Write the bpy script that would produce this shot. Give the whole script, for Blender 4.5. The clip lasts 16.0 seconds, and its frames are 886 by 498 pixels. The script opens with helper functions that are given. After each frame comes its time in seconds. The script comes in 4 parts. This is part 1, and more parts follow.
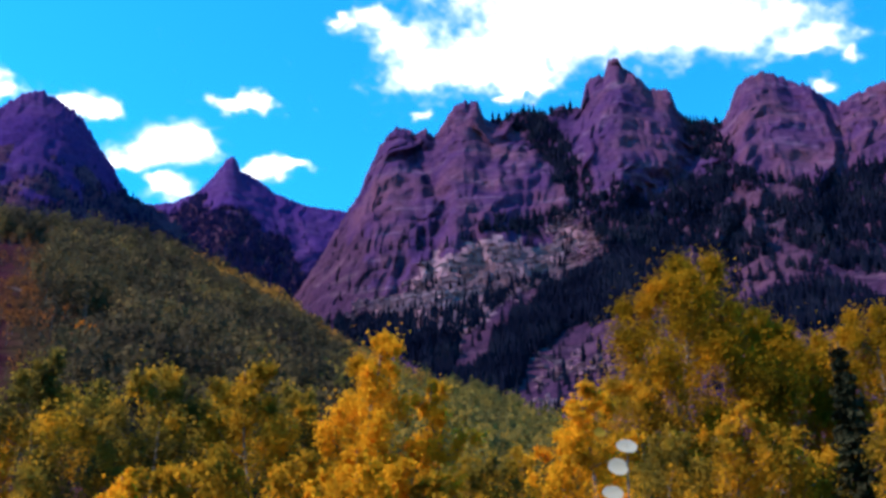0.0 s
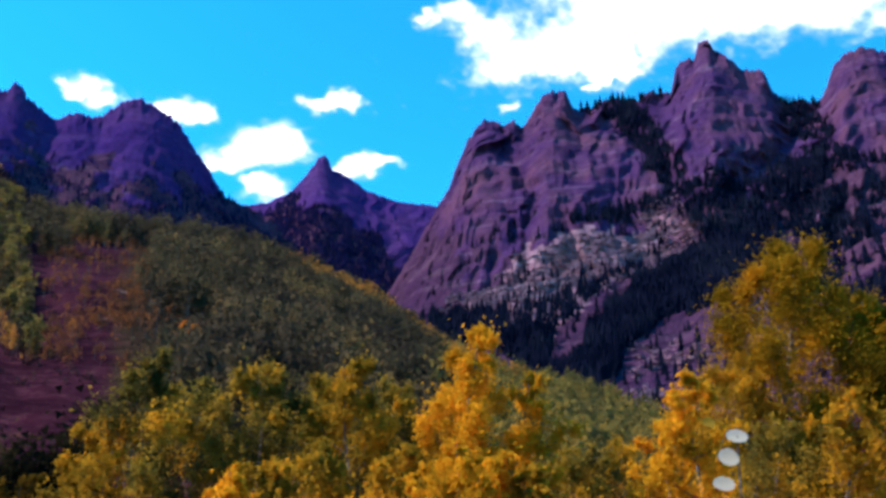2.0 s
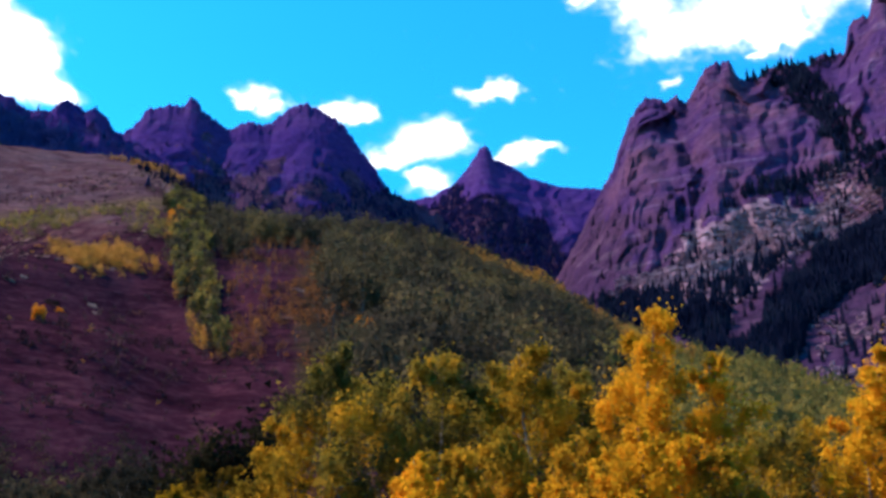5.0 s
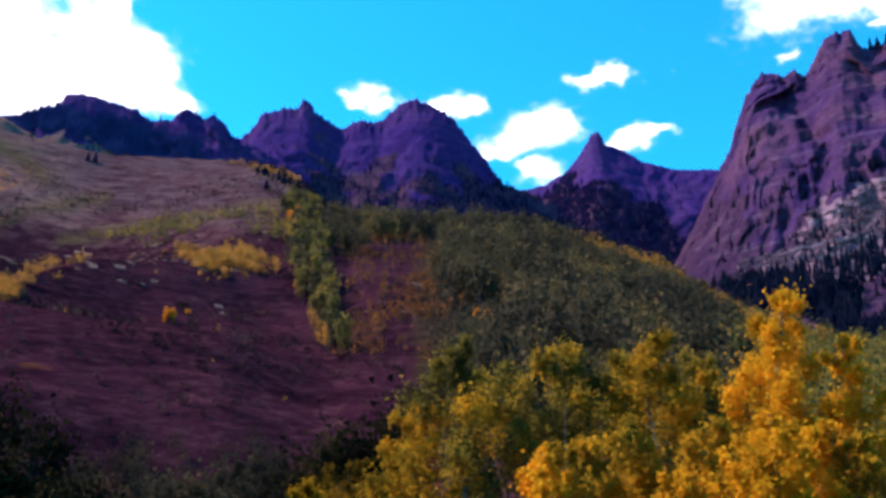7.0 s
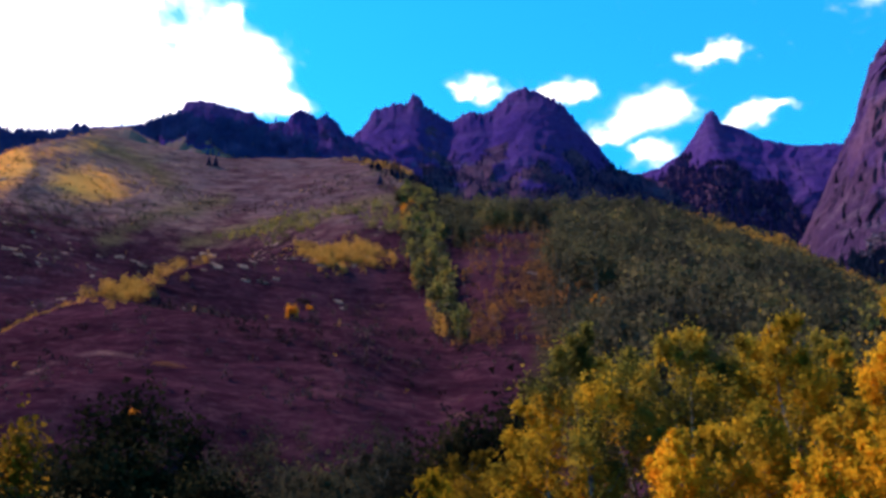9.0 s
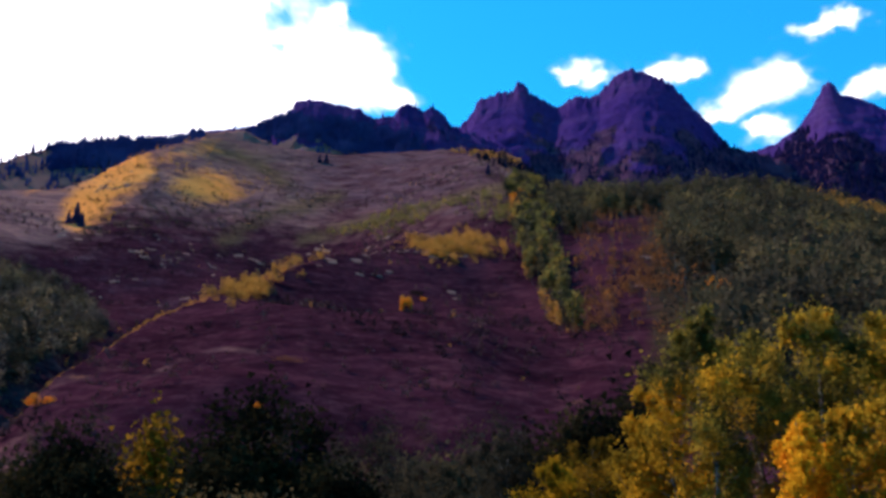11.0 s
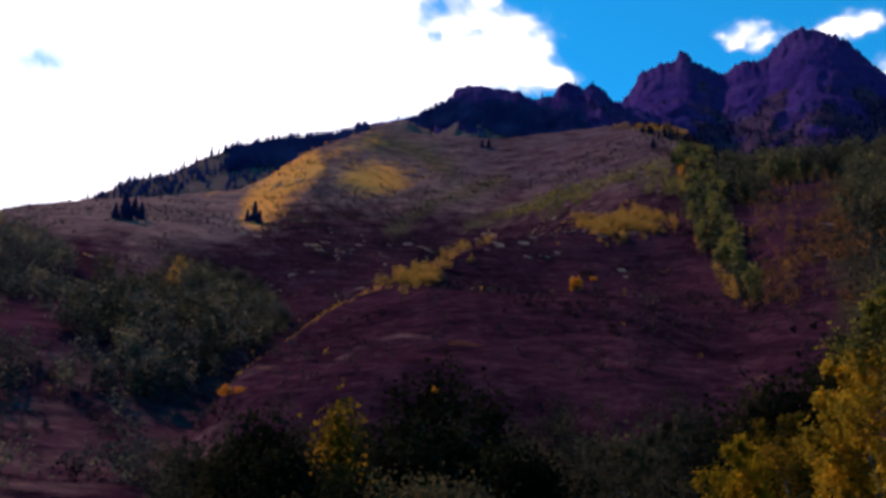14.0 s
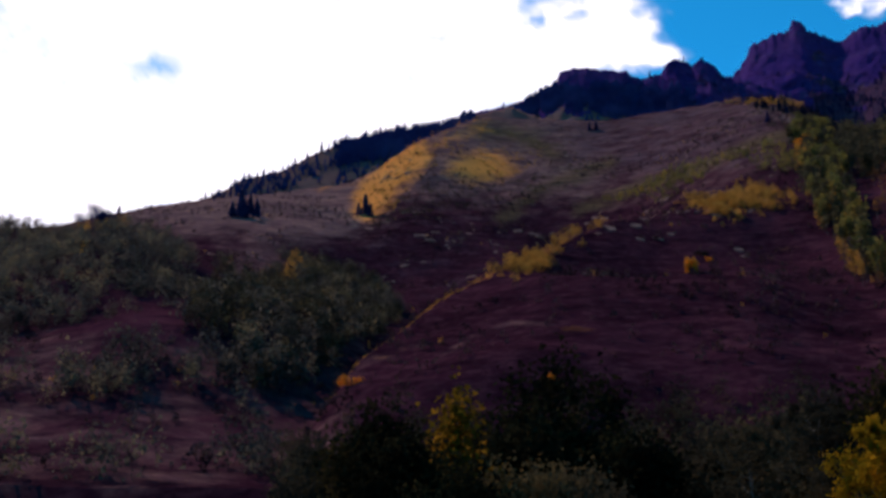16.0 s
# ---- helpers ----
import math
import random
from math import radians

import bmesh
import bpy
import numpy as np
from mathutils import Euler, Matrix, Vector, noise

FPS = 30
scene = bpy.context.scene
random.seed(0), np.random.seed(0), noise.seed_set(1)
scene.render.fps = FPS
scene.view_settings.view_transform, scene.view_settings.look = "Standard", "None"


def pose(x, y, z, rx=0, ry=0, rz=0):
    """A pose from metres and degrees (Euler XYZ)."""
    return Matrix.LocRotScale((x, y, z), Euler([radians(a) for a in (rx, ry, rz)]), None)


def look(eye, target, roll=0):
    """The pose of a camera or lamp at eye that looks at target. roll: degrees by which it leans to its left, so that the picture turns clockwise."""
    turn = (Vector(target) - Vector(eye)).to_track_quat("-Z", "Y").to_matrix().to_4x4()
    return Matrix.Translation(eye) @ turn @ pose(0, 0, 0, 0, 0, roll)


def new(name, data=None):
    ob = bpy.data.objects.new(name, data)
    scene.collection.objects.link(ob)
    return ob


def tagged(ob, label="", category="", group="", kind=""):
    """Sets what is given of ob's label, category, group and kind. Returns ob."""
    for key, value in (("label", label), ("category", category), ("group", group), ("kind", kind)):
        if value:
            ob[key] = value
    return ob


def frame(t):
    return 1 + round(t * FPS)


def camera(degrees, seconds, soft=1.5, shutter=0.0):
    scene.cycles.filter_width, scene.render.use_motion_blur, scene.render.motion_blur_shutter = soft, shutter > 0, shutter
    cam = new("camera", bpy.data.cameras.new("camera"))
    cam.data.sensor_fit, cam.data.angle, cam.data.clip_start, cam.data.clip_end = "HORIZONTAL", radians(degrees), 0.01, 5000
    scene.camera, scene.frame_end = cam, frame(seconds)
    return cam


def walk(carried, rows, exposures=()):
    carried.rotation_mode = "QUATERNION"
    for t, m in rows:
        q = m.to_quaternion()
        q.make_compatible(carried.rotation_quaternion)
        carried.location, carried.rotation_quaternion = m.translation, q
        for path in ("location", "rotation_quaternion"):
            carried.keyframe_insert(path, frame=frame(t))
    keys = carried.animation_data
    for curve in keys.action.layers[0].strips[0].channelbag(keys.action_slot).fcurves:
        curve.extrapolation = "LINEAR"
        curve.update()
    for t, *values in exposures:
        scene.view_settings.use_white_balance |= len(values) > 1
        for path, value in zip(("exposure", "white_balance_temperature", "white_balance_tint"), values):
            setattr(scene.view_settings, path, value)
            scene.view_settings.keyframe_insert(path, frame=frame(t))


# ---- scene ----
cam = camera(48.0, 16.0, soft=3.4, shutter=0.0)

# The camera turns in a hand, about a body 0.4 m behind it: seconds, heading to the left, tilt up, lean.
TURN = [
    (0.0, 0.00, 20.61, -0.33), (0.5, 1.28, 20.53, -0.24), (1.0, 2.61, 20.44, -0.15), (1.5, 4.02, 20.32, -0.08),
    (2.0, 5.62, 20.22, -0.04), (2.5, 7.15, 20.11, 0.00), (3.0, 8.78, 20.00, 0.05), (3.5, 10.53, 19.88, 0.15),
    (4.0, 12.25, 19.75, 0.16), (6.5, 21.03, 19.08, 0.32), (7.0, 22.73, 18.95, 0.25), (7.5, 24.45, 18.81, 0.33),
    (8.0, 26.13, 18.65, 0.24), (8.5, 27.85, 18.52, 0.24), (9.0, 29.67, 18.35, 0.28), (9.5, 31.34, 18.20, 0.25),
    (10.0, 33.00, 18.04, 0.22), (12.5, 41.40, 17.19, 0.16), (13.0, 43.07, 17.02, 0.13), (13.5, 44.76, 16.83, 0.18),
    (14.0, 46.39, 16.65, 0.24), (14.5, 48.02, 16.48, 0.25), (15.0, 49.66, 16.26, 0.07), (15.5, 51.29, 16.09, 0.06),
    (16.0, 52.99, 15.92, 0.02),
]


def heading(yaw, pitch):
    a, e = radians(yaw), radians(pitch)
    return Vector((-math.sin(a) * math.cos(e), math.cos(a) * math.cos(e), math.sin(e)))


PATH = []
for t, yaw, pitch, lean in TURN:
    eye = Vector((0, -0.4, 1.6)) + 0.4 * heading(yaw, 0)
    PATH.append((t, look(eye, eye + heading(yaw, pitch), lean)))
walk(cam, PATH, exposures=[(0, 1.27, 6350, 28), (7, 1.3, 6350, 28), (10, 1.08, 6350, 28), (12.5, 0.68, 6350, 28), (16, 0.03, 6350, 28)])

# ---- daylight ----
SUN_AZ, SUN_EL = 98.0, 46.0
world = bpy.data.worlds.new("sky")
scene.world = world
world.use_nodes = True
wn, wl = world.node_tree.nodes, world.node_tree.links
sky = wn.new("ShaderNodeTexSky")
sky.sky_type, sky.sun_disc = "NISHITA", False
sky.sun_elevation, sky.sun_rotation = radians(SUN_EL), radians(-SUN_AZ)
sky.altitude, sky.air_density, sky.dust_density, sky.ozone_density = 2900, 1.0, 0.2, 3.0
rich = wn.new("ShaderNodeHueSaturation")
rich.inputs["Saturation"].default_value, rich.inputs["Hue"].default_value = 3.4, 0.477
rich.inputs["Value"].default_value = 1.2
wl.new(sky.outputs[0], rich.inputs["Color"])
wl.new(rich.outputs[0], wn["Background"].inputs["Color"])
wn["Background"].inputs["Strength"].default_value = 0.15

sun_data = bpy.data.lights.new("sun", "SUN")
sun_data.energy, sun_data.angle, sun_data.color = 3.2, radians(0.6), (1.0, 0.95, 0.88)
sun = new("sun", sun_data)
sun.matrix_world = look(heading(SUN_AZ, SUN_EL) * 100, (0, 0, 0))


# ---- numbers ----
def lattice(i, j, k):
    n = (i * 374761393 + j * 668265263 + k * 1274126177) & 0x7FFFFFFF
    n = ((n ^ (n >> 13)) * 1103515245 + 12345) & 0x7FFFFFFF
    n = ((n ^ (n >> 15)) * 69069 + 1) & 0x7FFFFFFF
    return (n & 0xFFFFFF) / 0xFFFFFF


def vnoise(p):
    """Smooth noise, 0 to 1, at rows of x, y, z."""
    f = np.floor(p).astype(np.int64)
    w = p - f
    w = w * w * w * (w * (w * 6 - 15) + 10)
    i, j, k = f[..., 0], f[..., 1], f[..., 2]
    out = 0
    for a in (0, 1):
        wa = w[..., 0] if a else 1 - w[..., 0]
        for b in (0, 1):
            wb = w[..., 1] if b else 1 - w[..., 1]
            for c in (0, 1):
                wc = w[..., 2] if c else 1 - w[..., 2]
                out = out + wa * wb * wc * lattice(i + a, j + b, k + c)
    return out


def fbm(p, octaves=4, gain=0.5, ridged=False):
    out, amp, total = 0, 1.0, 0.0
    for o in range(octaves):
        n = vnoise(p * 2.03 ** o + 17.3 * o)
        n = 1 - abs(2 * n - 1) if ridged else n
        out, total, amp = out + amp * n, total + amp, amp * gain
    return out / total


def smooth(a, b, x):
    w = np.clip((x - a) / (b - a), 0, 1)
    return w * w * (3 - 2 * w)


def line(az, knots):
    k = np.array(knots, float)
    return np.interp(az, k[:, 0], k[:, 1])


def eased(az, knots):
    """The line through the knots with its corners rounded."""
    fine = np.arange(-184, 184.01, 0.25)
    v = np.convolve(np.pad(line(fine, knots), 6, "edge"), np.hanning(15)[1:-1] / np.hanning(15).sum(), "valid")
    return np.interp(az, fine, v)


def off_line(a, e, pts):
    p = np.array(pts, float)
    out = np.full(np.shape(a), 99.0)
    for (x0, y0), (x1, y1) in zip(p[:-1], p[1:]):
        t = np.clip(((a - x0) * (x1 - x0) + (e - y0) * (y1 - y0)) / ((x1 - x0) ** 2 + (y1 - y0) ** 2), 0, 1)
        out = np.minimum(out, np.hypot(a - x0 - t * (x1 - x0), e - y0 - t * (y1 - y0)))
    return out


def near_line(a, e, pts, half):
    return off_line(a, e, pts) < half


def inside(a, e, corners):
    """Which headings and heights lie within the outline."""
    out = np.zeros(np.shape(a), bool)
    for (x0, y0), (x1, y1) in zip(corners, corners[1:] + corners[:1]):
        if y0 != y1:
            out ^= ((y0 > e) != (y1 > e)) & (a < (x1 - x0) * (e - y0) / (y1 - y0) + x0)
    return out


def polar(az, r, z):
    a = np.radians(az)
    return np.stack([-np.sin(a) * r, np.cos(a) * r, z], -1)


def mesh_from(name, verts, faces, materials, index=None, shade=True):
    """A mesh from arrays of vertices and of faces of one size."""
    verts, faces = np.asarray(verts, np.float32), np.asarray(faces, np.int32)
    me = bpy.data.meshes.new(name)
    n, k = faces.shape
    me.vertices.add(len(verts))
    me.vertices.foreach_set("co", verts.ravel())
    me.loops.add(n * k)
    me.loops.foreach_set("vertex_index", faces.ravel())
    me.polygons.add(n)
    me.polygons.foreach_set("loop_start", np.arange(0, n * k, k, dtype=np.int32))
    me.polygons.foreach_set("loop_total", np.full(n, k, np.int32))
    if index is not None:
        me.polygons.foreach_set("material_index", np.asarray(index, np.int32))
    me.polygons.foreach_set("use_smooth", np.full(n, shade))
    for m in materials:
        me.materials.append(m)
    me.update(calc_edges=True)
    return me


def grid_faces(rows, cols):
    i = np.arange((rows - 1) * (cols - 1))
    a = i // (cols - 1) * cols + i % (cols - 1)
    return np.stack([a, a + 1, a + cols + 1, a + cols], -1)


def part(name, me, parent, label=""):
    ob = new(name, me)
    ob.parent = parent
    return tagged(ob, label)


def thing(name, at, label, category, group="", kind=""):
    ob = new(name)
    ob.empty_display_size = 0.2
    ob.matrix_world = Matrix.Translation(at)
    return tagged(ob, label, category, group, kind)


# ---- materials ----
def material(name, rough=0.9):
    m = bpy.data.materials.new(name)
    m.use_nodes = True
    b = m.node_tree.nodes["Principled BSDF"]
    b.inputs["Roughness"].default_value = rough
    b.inputs["Specular IOR Level"].default_value = 0.0
    return m, m.node_tree.nodes, m.node_tree.links, b


def noise_node(m, scale, detail=5, rough=0.6, squash=(1, 1, 1), distort=0.0):
    n, l = m.node_tree.nodes, m.node_tree.links
    geo, mp, tex = n.new("ShaderNodeNewGeometry"), n.new("ShaderNodeMapping"), n.new("ShaderNodeTexNoise")
    mp.inputs["Scale"].default_value = squash
    tex.inputs["Scale"].default_value, tex.inputs["Detail"].default_value = scale, detail
    tex.inputs["Roughness"].default_value, tex.inputs["Distortion"].default_value = rough, distort
    l.new(geo.outputs["Position"], mp.inputs["Vector"])
    l.new(mp.outputs[0], tex.inputs["Vector"])
    return tex.outputs["Fac"]


def ramp(m, fac, stops):
    r = m.node_tree.nodes.new("ShaderNodeValToRGB")
    e = r.color_ramp.elements
    while len(e) < len(stops):
        e.new(0.5)
    for el, (p, c) in zip(e, stops):
        el.position, el.color = p, (*c, 1)
    m.node_tree.links.new(fac, r.inputs[0])
    return r.outputs["Color"]


def mix(m, fac, a, b, mode="MIX"):
    x = m.node_tree.nodes.new("ShaderNodeMix")
    x.data_type, x.blend_type = "RGBA", mode
    for sock, v in ((x.inputs["Factor"], fac), (x.inputs["A"], a), (x.inputs["B"], b)):
        if isinstance(v, (int, float, tuple)):
            sock.default_value = v
        else:
            m.node_tree.links.new(v, sock)
    return x.outputs["Result"]


def bump(m, fac, strength, distance):
    b = m.node_tree.nodes.new("ShaderNodeBump")
    b.inputs["Strength"].default_value, b.inputs["Distance"].default_value = strength, distance
    m.node_tree.links.new(fac, b.inputs["Height"])
    m.node_tree.links.new(b.outputs[0], m.node_tree.nodes["Principled BSDF"].inputs["Normal"])


def rock_material(name, dark, mid, pale, patch, warm, scrubby=0.55):
    """Weathered rock: upright streaks, warm faces, dark seams, a few pale ledges and scrub caught on them."""
    m, n, l, b = material(name)
    streak = noise_node(m, 0.026, 7, 0.70, (1, 1, 0.5), 1.0)
    blot = noise_node(m, 0.0075, 6, 0.62, (1, 1, 0.7), 0.4)
    seam = noise_node(m, 0.016, 6, 0.7, (1, 1, 0.4), 0.8)
    ledge = noise_node(m, 0.030, 6, 0.7, (0.3, 0.3, 2.2), 0.7)
    grit = noise_node(m, 0.12, 7, 0.75)
    col = ramp(m, streak, [(0.30, dark), (0.46, mid), (0.66, mid), (0.80, pale)])
    col = mix(m, ramp(m, blot, [(0.44, (0, 0, 0)), (0.62, (0.85, 0.85, 0.85))]), col, (*warm, 1))
    col = mix(m, ramp(m, seam, [(0.34, (0.65, 0.65, 0.65)), (0.46, (0, 0, 0))]), col, (*dark, 1))
    col = mix(m, ramp(m, ledge, [(0.55, (0, 0, 0)), (0.64, (0.6, 0.6, 0.6))]), col, (*pale, 1))
    scrub = noise_node(m, 0.05, 7, 0.78)
    col = mix(m, ramp(m, scrub, [(scrubby, (0, 0, 0)), (scrubby + 0.09, (0.9, 0.9, 0.9))]), col, (*patch, 1))
    col = mix(m, ramp(m, grit, [(0.40, (0.6, 0.6, 0.6)), (0.56, (0, 0, 0))]), col, mix(m, 1.0, col, (0.5, 0.5, 0.55, 1), "MULTIPLY"))
    col = mix(m, ramp(m, grit, [(0.62, (0, 0, 0)), (0.74, (0.45, 0.45, 0.45))]), col, (*pale, 1))
    l.new(col, b.inputs["Base Color"])
    bump(m, grit, 0.6, 4.0)
    return m


# The violet of both rocks, strongest far off, is haze and shade in the colour.
ROCK = rock_material("red_rock", (0.024, 0.011, 0.046), (0.054, 0.023, 0.076), (0.145, 0.085, 0.140), (0.017, 0.012, 0.035), (0.100, 0.041, 0.068), 0.58)
ROCK_HAZED = rock_material("hazed_red_rock", (0.025, 0.011, 0.074), (0.044, 0.019, 0.102), (0.078, 0.043, 0.12), (0.018, 0.012, 0.060), (0.060, 0.025, 0.096), 0.60)
SCREE = rock_material("pale_scree", (0.074, 0.042, 0.060), (0.190, 0.108, 0.138), (0.34, 0.230, 0.265), (0.042, 0.024, 0.036), (0.225, 0.108, 0.125), 0.60)
TALUS = rock_material("red_talus", (0.022, 0.010, 0.029), (0.048, 0.021, 0.050), (0.115, 0.064, 0.092), (0.014, 0.010, 0.023), (0.082, 0.036, 0.060), 0.54)


def soil_material(name, a, b_, c, tuft):
    m, n, l, b = material(name)
    big = noise_node(m, 0.03, 5, 0.6)
    fine = noise_node(m, 0.5, 7, 0.75, (1, 1, 2.2))
    col = ramp(m, big, [(0.3, a), (0.55, b_), (0.75, c)])
    col = mix(m, ramp(m, fine, [(0.45, (0, 0, 0)), (0.68, (1, 1, 1))]), col, (*tuft, 1))
    l.new(col, b.inputs["Base Color"])
    bump(m, fine, 0.8, 0.6)
    return m


GRASS_DRY = soil_material("dry_grass", (0.090, 0.046, 0.045), (0.130, 0.070, 0.065), (0.18, 0.105, 0.090), (0.12, 0.072, 0.055))


def ground_material():
    """Sage soil, dry grass, golden grass and the floor of the grove, with ragged borders between them."""
    m, n, l, b = material("hillside")
    big, fine = noise_node(m, 0.03, 5, 0.6), noise_node(m, 0.45, 7, 0.75, (1, 1, 2.2))
    grain = noise_node(m, 2.2, 5, 0.7, (1, 1, 1.6))
    ragged = noise_node(m, 0.09, 7, 0.7)

    def blend(cols, tuft):
        c = ramp(m, big, [(0.3, cols[0]), (0.55, cols[1]), (0.75, cols[2])])
        return mix(m, ramp(m, fine, [(0.46, (0, 0, 0)), (0.70, (1, 1, 1))]), c, (*tuft, 1))

    def zone(name, lo=0.3, hi=0.75):
        at, sub_, mul, rg = n.new("ShaderNodeAttribute"), n.new("ShaderNodeMath"), n.new("ShaderNodeMath"), n.new("ShaderNodeMapRange")
        at.attribute_name = name
        mul.operation, sub_.operation = "MULTIPLY_ADD", "SUBTRACT"
        l.new(ragged, sub_.inputs[0])
        sub_.inputs[1].default_value = 0.5
        l.new(sub_.outputs[0], mul.inputs[0])
        mul.inputs[1].default_value = 1.5
        l.new(at.outputs["Fac"], mul.inputs[2])
        rg.interpolation_type = "SMOOTHSTEP"
        rg.inputs["From Min"].default_value, rg.inputs["From Max"].default_value = lo, hi
        l.new(mul.outputs[0], rg.inputs["Value"])
        return rg.outputs[0]

    col = blend(((0.0190, 0.0048, 0.0094), (0.0350, 0.0092, 0.0162), (0.068, 0.0208, 0.031)), (0.076, 0.0265, 0.033))
    col = mix(m, zone("grove_floor"), col, blend(((0.024, 0.014, 0.010), (0.038, 0.022, 0.013), (0.055, 0.034, 0.018)), (0.045, 0.033, 0.014)))
    col = mix(m, zone("dry_grass", 0.15, 0.9), col, blend(((0.138, 0.064, 0.068), (0.195, 0.092, 0.086), (0.26, 0.132, 0.102)), (0.26, 0.138, 0.082)))
    # Mauve tint: haze and shade of gully side and upper slope, as ground colour.
    col = mix(m, zone("mauve_haze", 0.15, 0.95), col, blend(((0.044, 0.024, 0.038), (0.074, 0.042, 0.060), (0.112, 0.067, 0.082)), (0.115, 0.070, 0.074)))
    col = mix(m, zone("olive_grass", 0.2, 1.0), col, blend(((0.062, 0.038, 0.022), (0.102, 0.062, 0.032), (0.152, 0.090, 0.044)), (0.138, 0.084, 0.040)))
    blot = noise_node(m, 0.085, 7, 0.70, (1, 1, 4.5), 0.6)
    col = mix(m, ramp(m, blot, [(0.36, (0.9, 0.9, 0.9)), (0.54, (0, 0, 0))]), col, mix(m, 1.0, col, (0.36, 0.38, 0.48, 1), "MULTIPLY"))
    col = mix(m, ramp(m, blot, [(0.56, (0, 0, 0)), (0.72, (0.8, 0.8, 0.8))]), col, mix(m, 1.0, col, (1.75, 1.7, 1.5, 1), "MULTIPLY"))
    # Golden grass, its colour pushed brighter to carry the sunlit glow.
    col = mix(m, zone("sunlit_gold_grass", 0.2, 0.85), col, blend(((0.60, 0.190, 0.036), (0.76, 0.250, 0.052), (0.82, 0.310, 0.078)), (0.68, 0.240, 0.060)))
    col = mix(m, ramp(m, grain, [(0.35, (0.6, 0.6, 0.6)), (0.65, (1, 1, 1))]), mix(m, 1.0, col, (0.55, 0.5, 0.5, 1), "MULTIPLY"), col)
    l.new(col, b.inputs["Base Color"])
    bump(m, fine, 0.25, 0.3)
    return m


HILLSIDE = ground_material()


def leaf_material(name, cols, spread=0.09, glow=0.5):
    """Leaves that let light through; the colour wanders from leaf to leaf and from tree to tree."""
    m, n, l, b = material(name, 0.6)
    geo = n.new("ShaderNodeNewGeometry")
    wide = noise_node(m, spread, 3, 0.6)
    own, add = n.new("ShaderNodeMath"), n.new("ShaderNodeMath")
    own.operation = add.operation = "MULTIPLY_ADD"
    l.new(geo.outputs["Random Per Island"], own.inputs[0])
    own.inputs[1].default_value, own.inputs[2].default_value = 0.14, -0.27
    l.new(wide, add.inputs[0])
    add.inputs[1].default_value = 1.4
    l.new(own.outputs[0], add.inputs[2])
    k = len(cols)
    col = ramp(m, add.outputs[0], [(0.25 + 0.5 * i / max(1, k - 1), c) for i, c in enumerate(cols)])
    l.new(col, b.inputs["Base Color"])
    tr, mx = n.new("ShaderNodeBsdfTranslucent"), n.new("ShaderNodeMixShader")
    l.new(col, tr.inputs["Color"])
    mx.inputs[0].default_value = glow
    l.new(b.outputs[0], mx.inputs[1])
    l.new(tr.outputs[0], mx.inputs[2])
    l.new(mx.outputs[0], n["Material Output"].inputs["Surface"])
    return m


LEAF_YELLOW = leaf_material("yellow_aspen_leaves", [(0.40, 0.20, 0.010), (0.66, 0.32, 0.010), (0.80, 0.40, 0.014), (0.74, 0.27, 0.008)], 0.9)
LEAF_OLIVE = leaf_material("turning_aspen_leaves", [(0.125, 0.088, 0.012), (0.31, 0.180, 0.013), (0.54, 0.275, 0.014), (0.74, 0.33, 0.012)], 0.8)
LEAF_GREEN = leaf_material("green_aspen_leaves", [(0.062, 0.056, 0.018), (0.148, 0.116, 0.021), (0.32, 0.205, 0.022), (0.64, 0.32, 0.016)], 0.8)
LEAF_AMBER = leaf_material("olive_gold_aspen_leaves", [(0.115, 0.072, 0.006), (0.25, 0.142, 0.007), (0.40, 0.200, 0.008), (0.54, 0.235, 0.008)], 0.7)
LEAF_BRONZE = leaf_material("bronze_shrub_leaves", [(0.045, 0.030, 0.005), (0.10, 0.056, 0.006), (0.19, 0.094, 0.008), (0.29, 0.128, 0.009)], 0.5)
GROVE = leaf_material("hillside_aspen_leaves", [(0.029, 0.024, 0.019), (0.050, 0.041, 0.025), (0.086, 0.066, 0.031), (0.175, 0.115, 0.036)], 0.030, 0.55)
GROVE_OLIVE = leaf_material("olive_hillside_leaves", [(0.062, 0.056, 0.022), (0.112, 0.092, 0.028), (0.19, 0.140, 0.032), (0.34, 0.205, 0.036)], 0.10, 0.5)
GROVE_GOLD = leaf_material("golden_scrub_leaves", [(0.13, 0.068, 0.020), (0.29, 0.138, 0.028), (0.49, 0.215, 0.036), (0.47, 0.205, 0.052)], 0.25)
SCRUB = leaf_material("oak_scrub_leaves", [(0.013, 0.012, 0.010), (0.030, 0.025, 0.016), (0.068, 0.051, 0.027), (0.13, 0.082, 0.030)], 0.16, 0.3)
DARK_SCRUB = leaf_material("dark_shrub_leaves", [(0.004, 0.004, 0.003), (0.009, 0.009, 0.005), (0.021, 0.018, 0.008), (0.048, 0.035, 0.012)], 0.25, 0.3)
THICKET = leaf_material("grey_thicket_leaves", [(0.032, 0.026, 0.024), (0.064, 0.052, 0.042), (0.120, 0.092, 0.060), (0.24, 0.160, 0.072)], 0.10, 0.4)
SAGE = leaf_material("sage_leaves", [(0.017, 0.009, 0.010), (0.040, 0.020, 0.021), (0.078, 0.040, 0.036), (0.13, 0.072, 0.052)], 0.06, 0.2)
ORANGE = leaf_material("orange_bush_leaves", [(0.50, 0.15, 0.010), (0.68, 0.24, 0.012), (0.62, 0.15, 0.010)], 0.3)
RUSSET = leaf_material("russet_leaves", [(0.075, 0.034, 0.020), (0.18, 0.070, 0.026), (0.32, 0.115, 0.026)], 0.25)
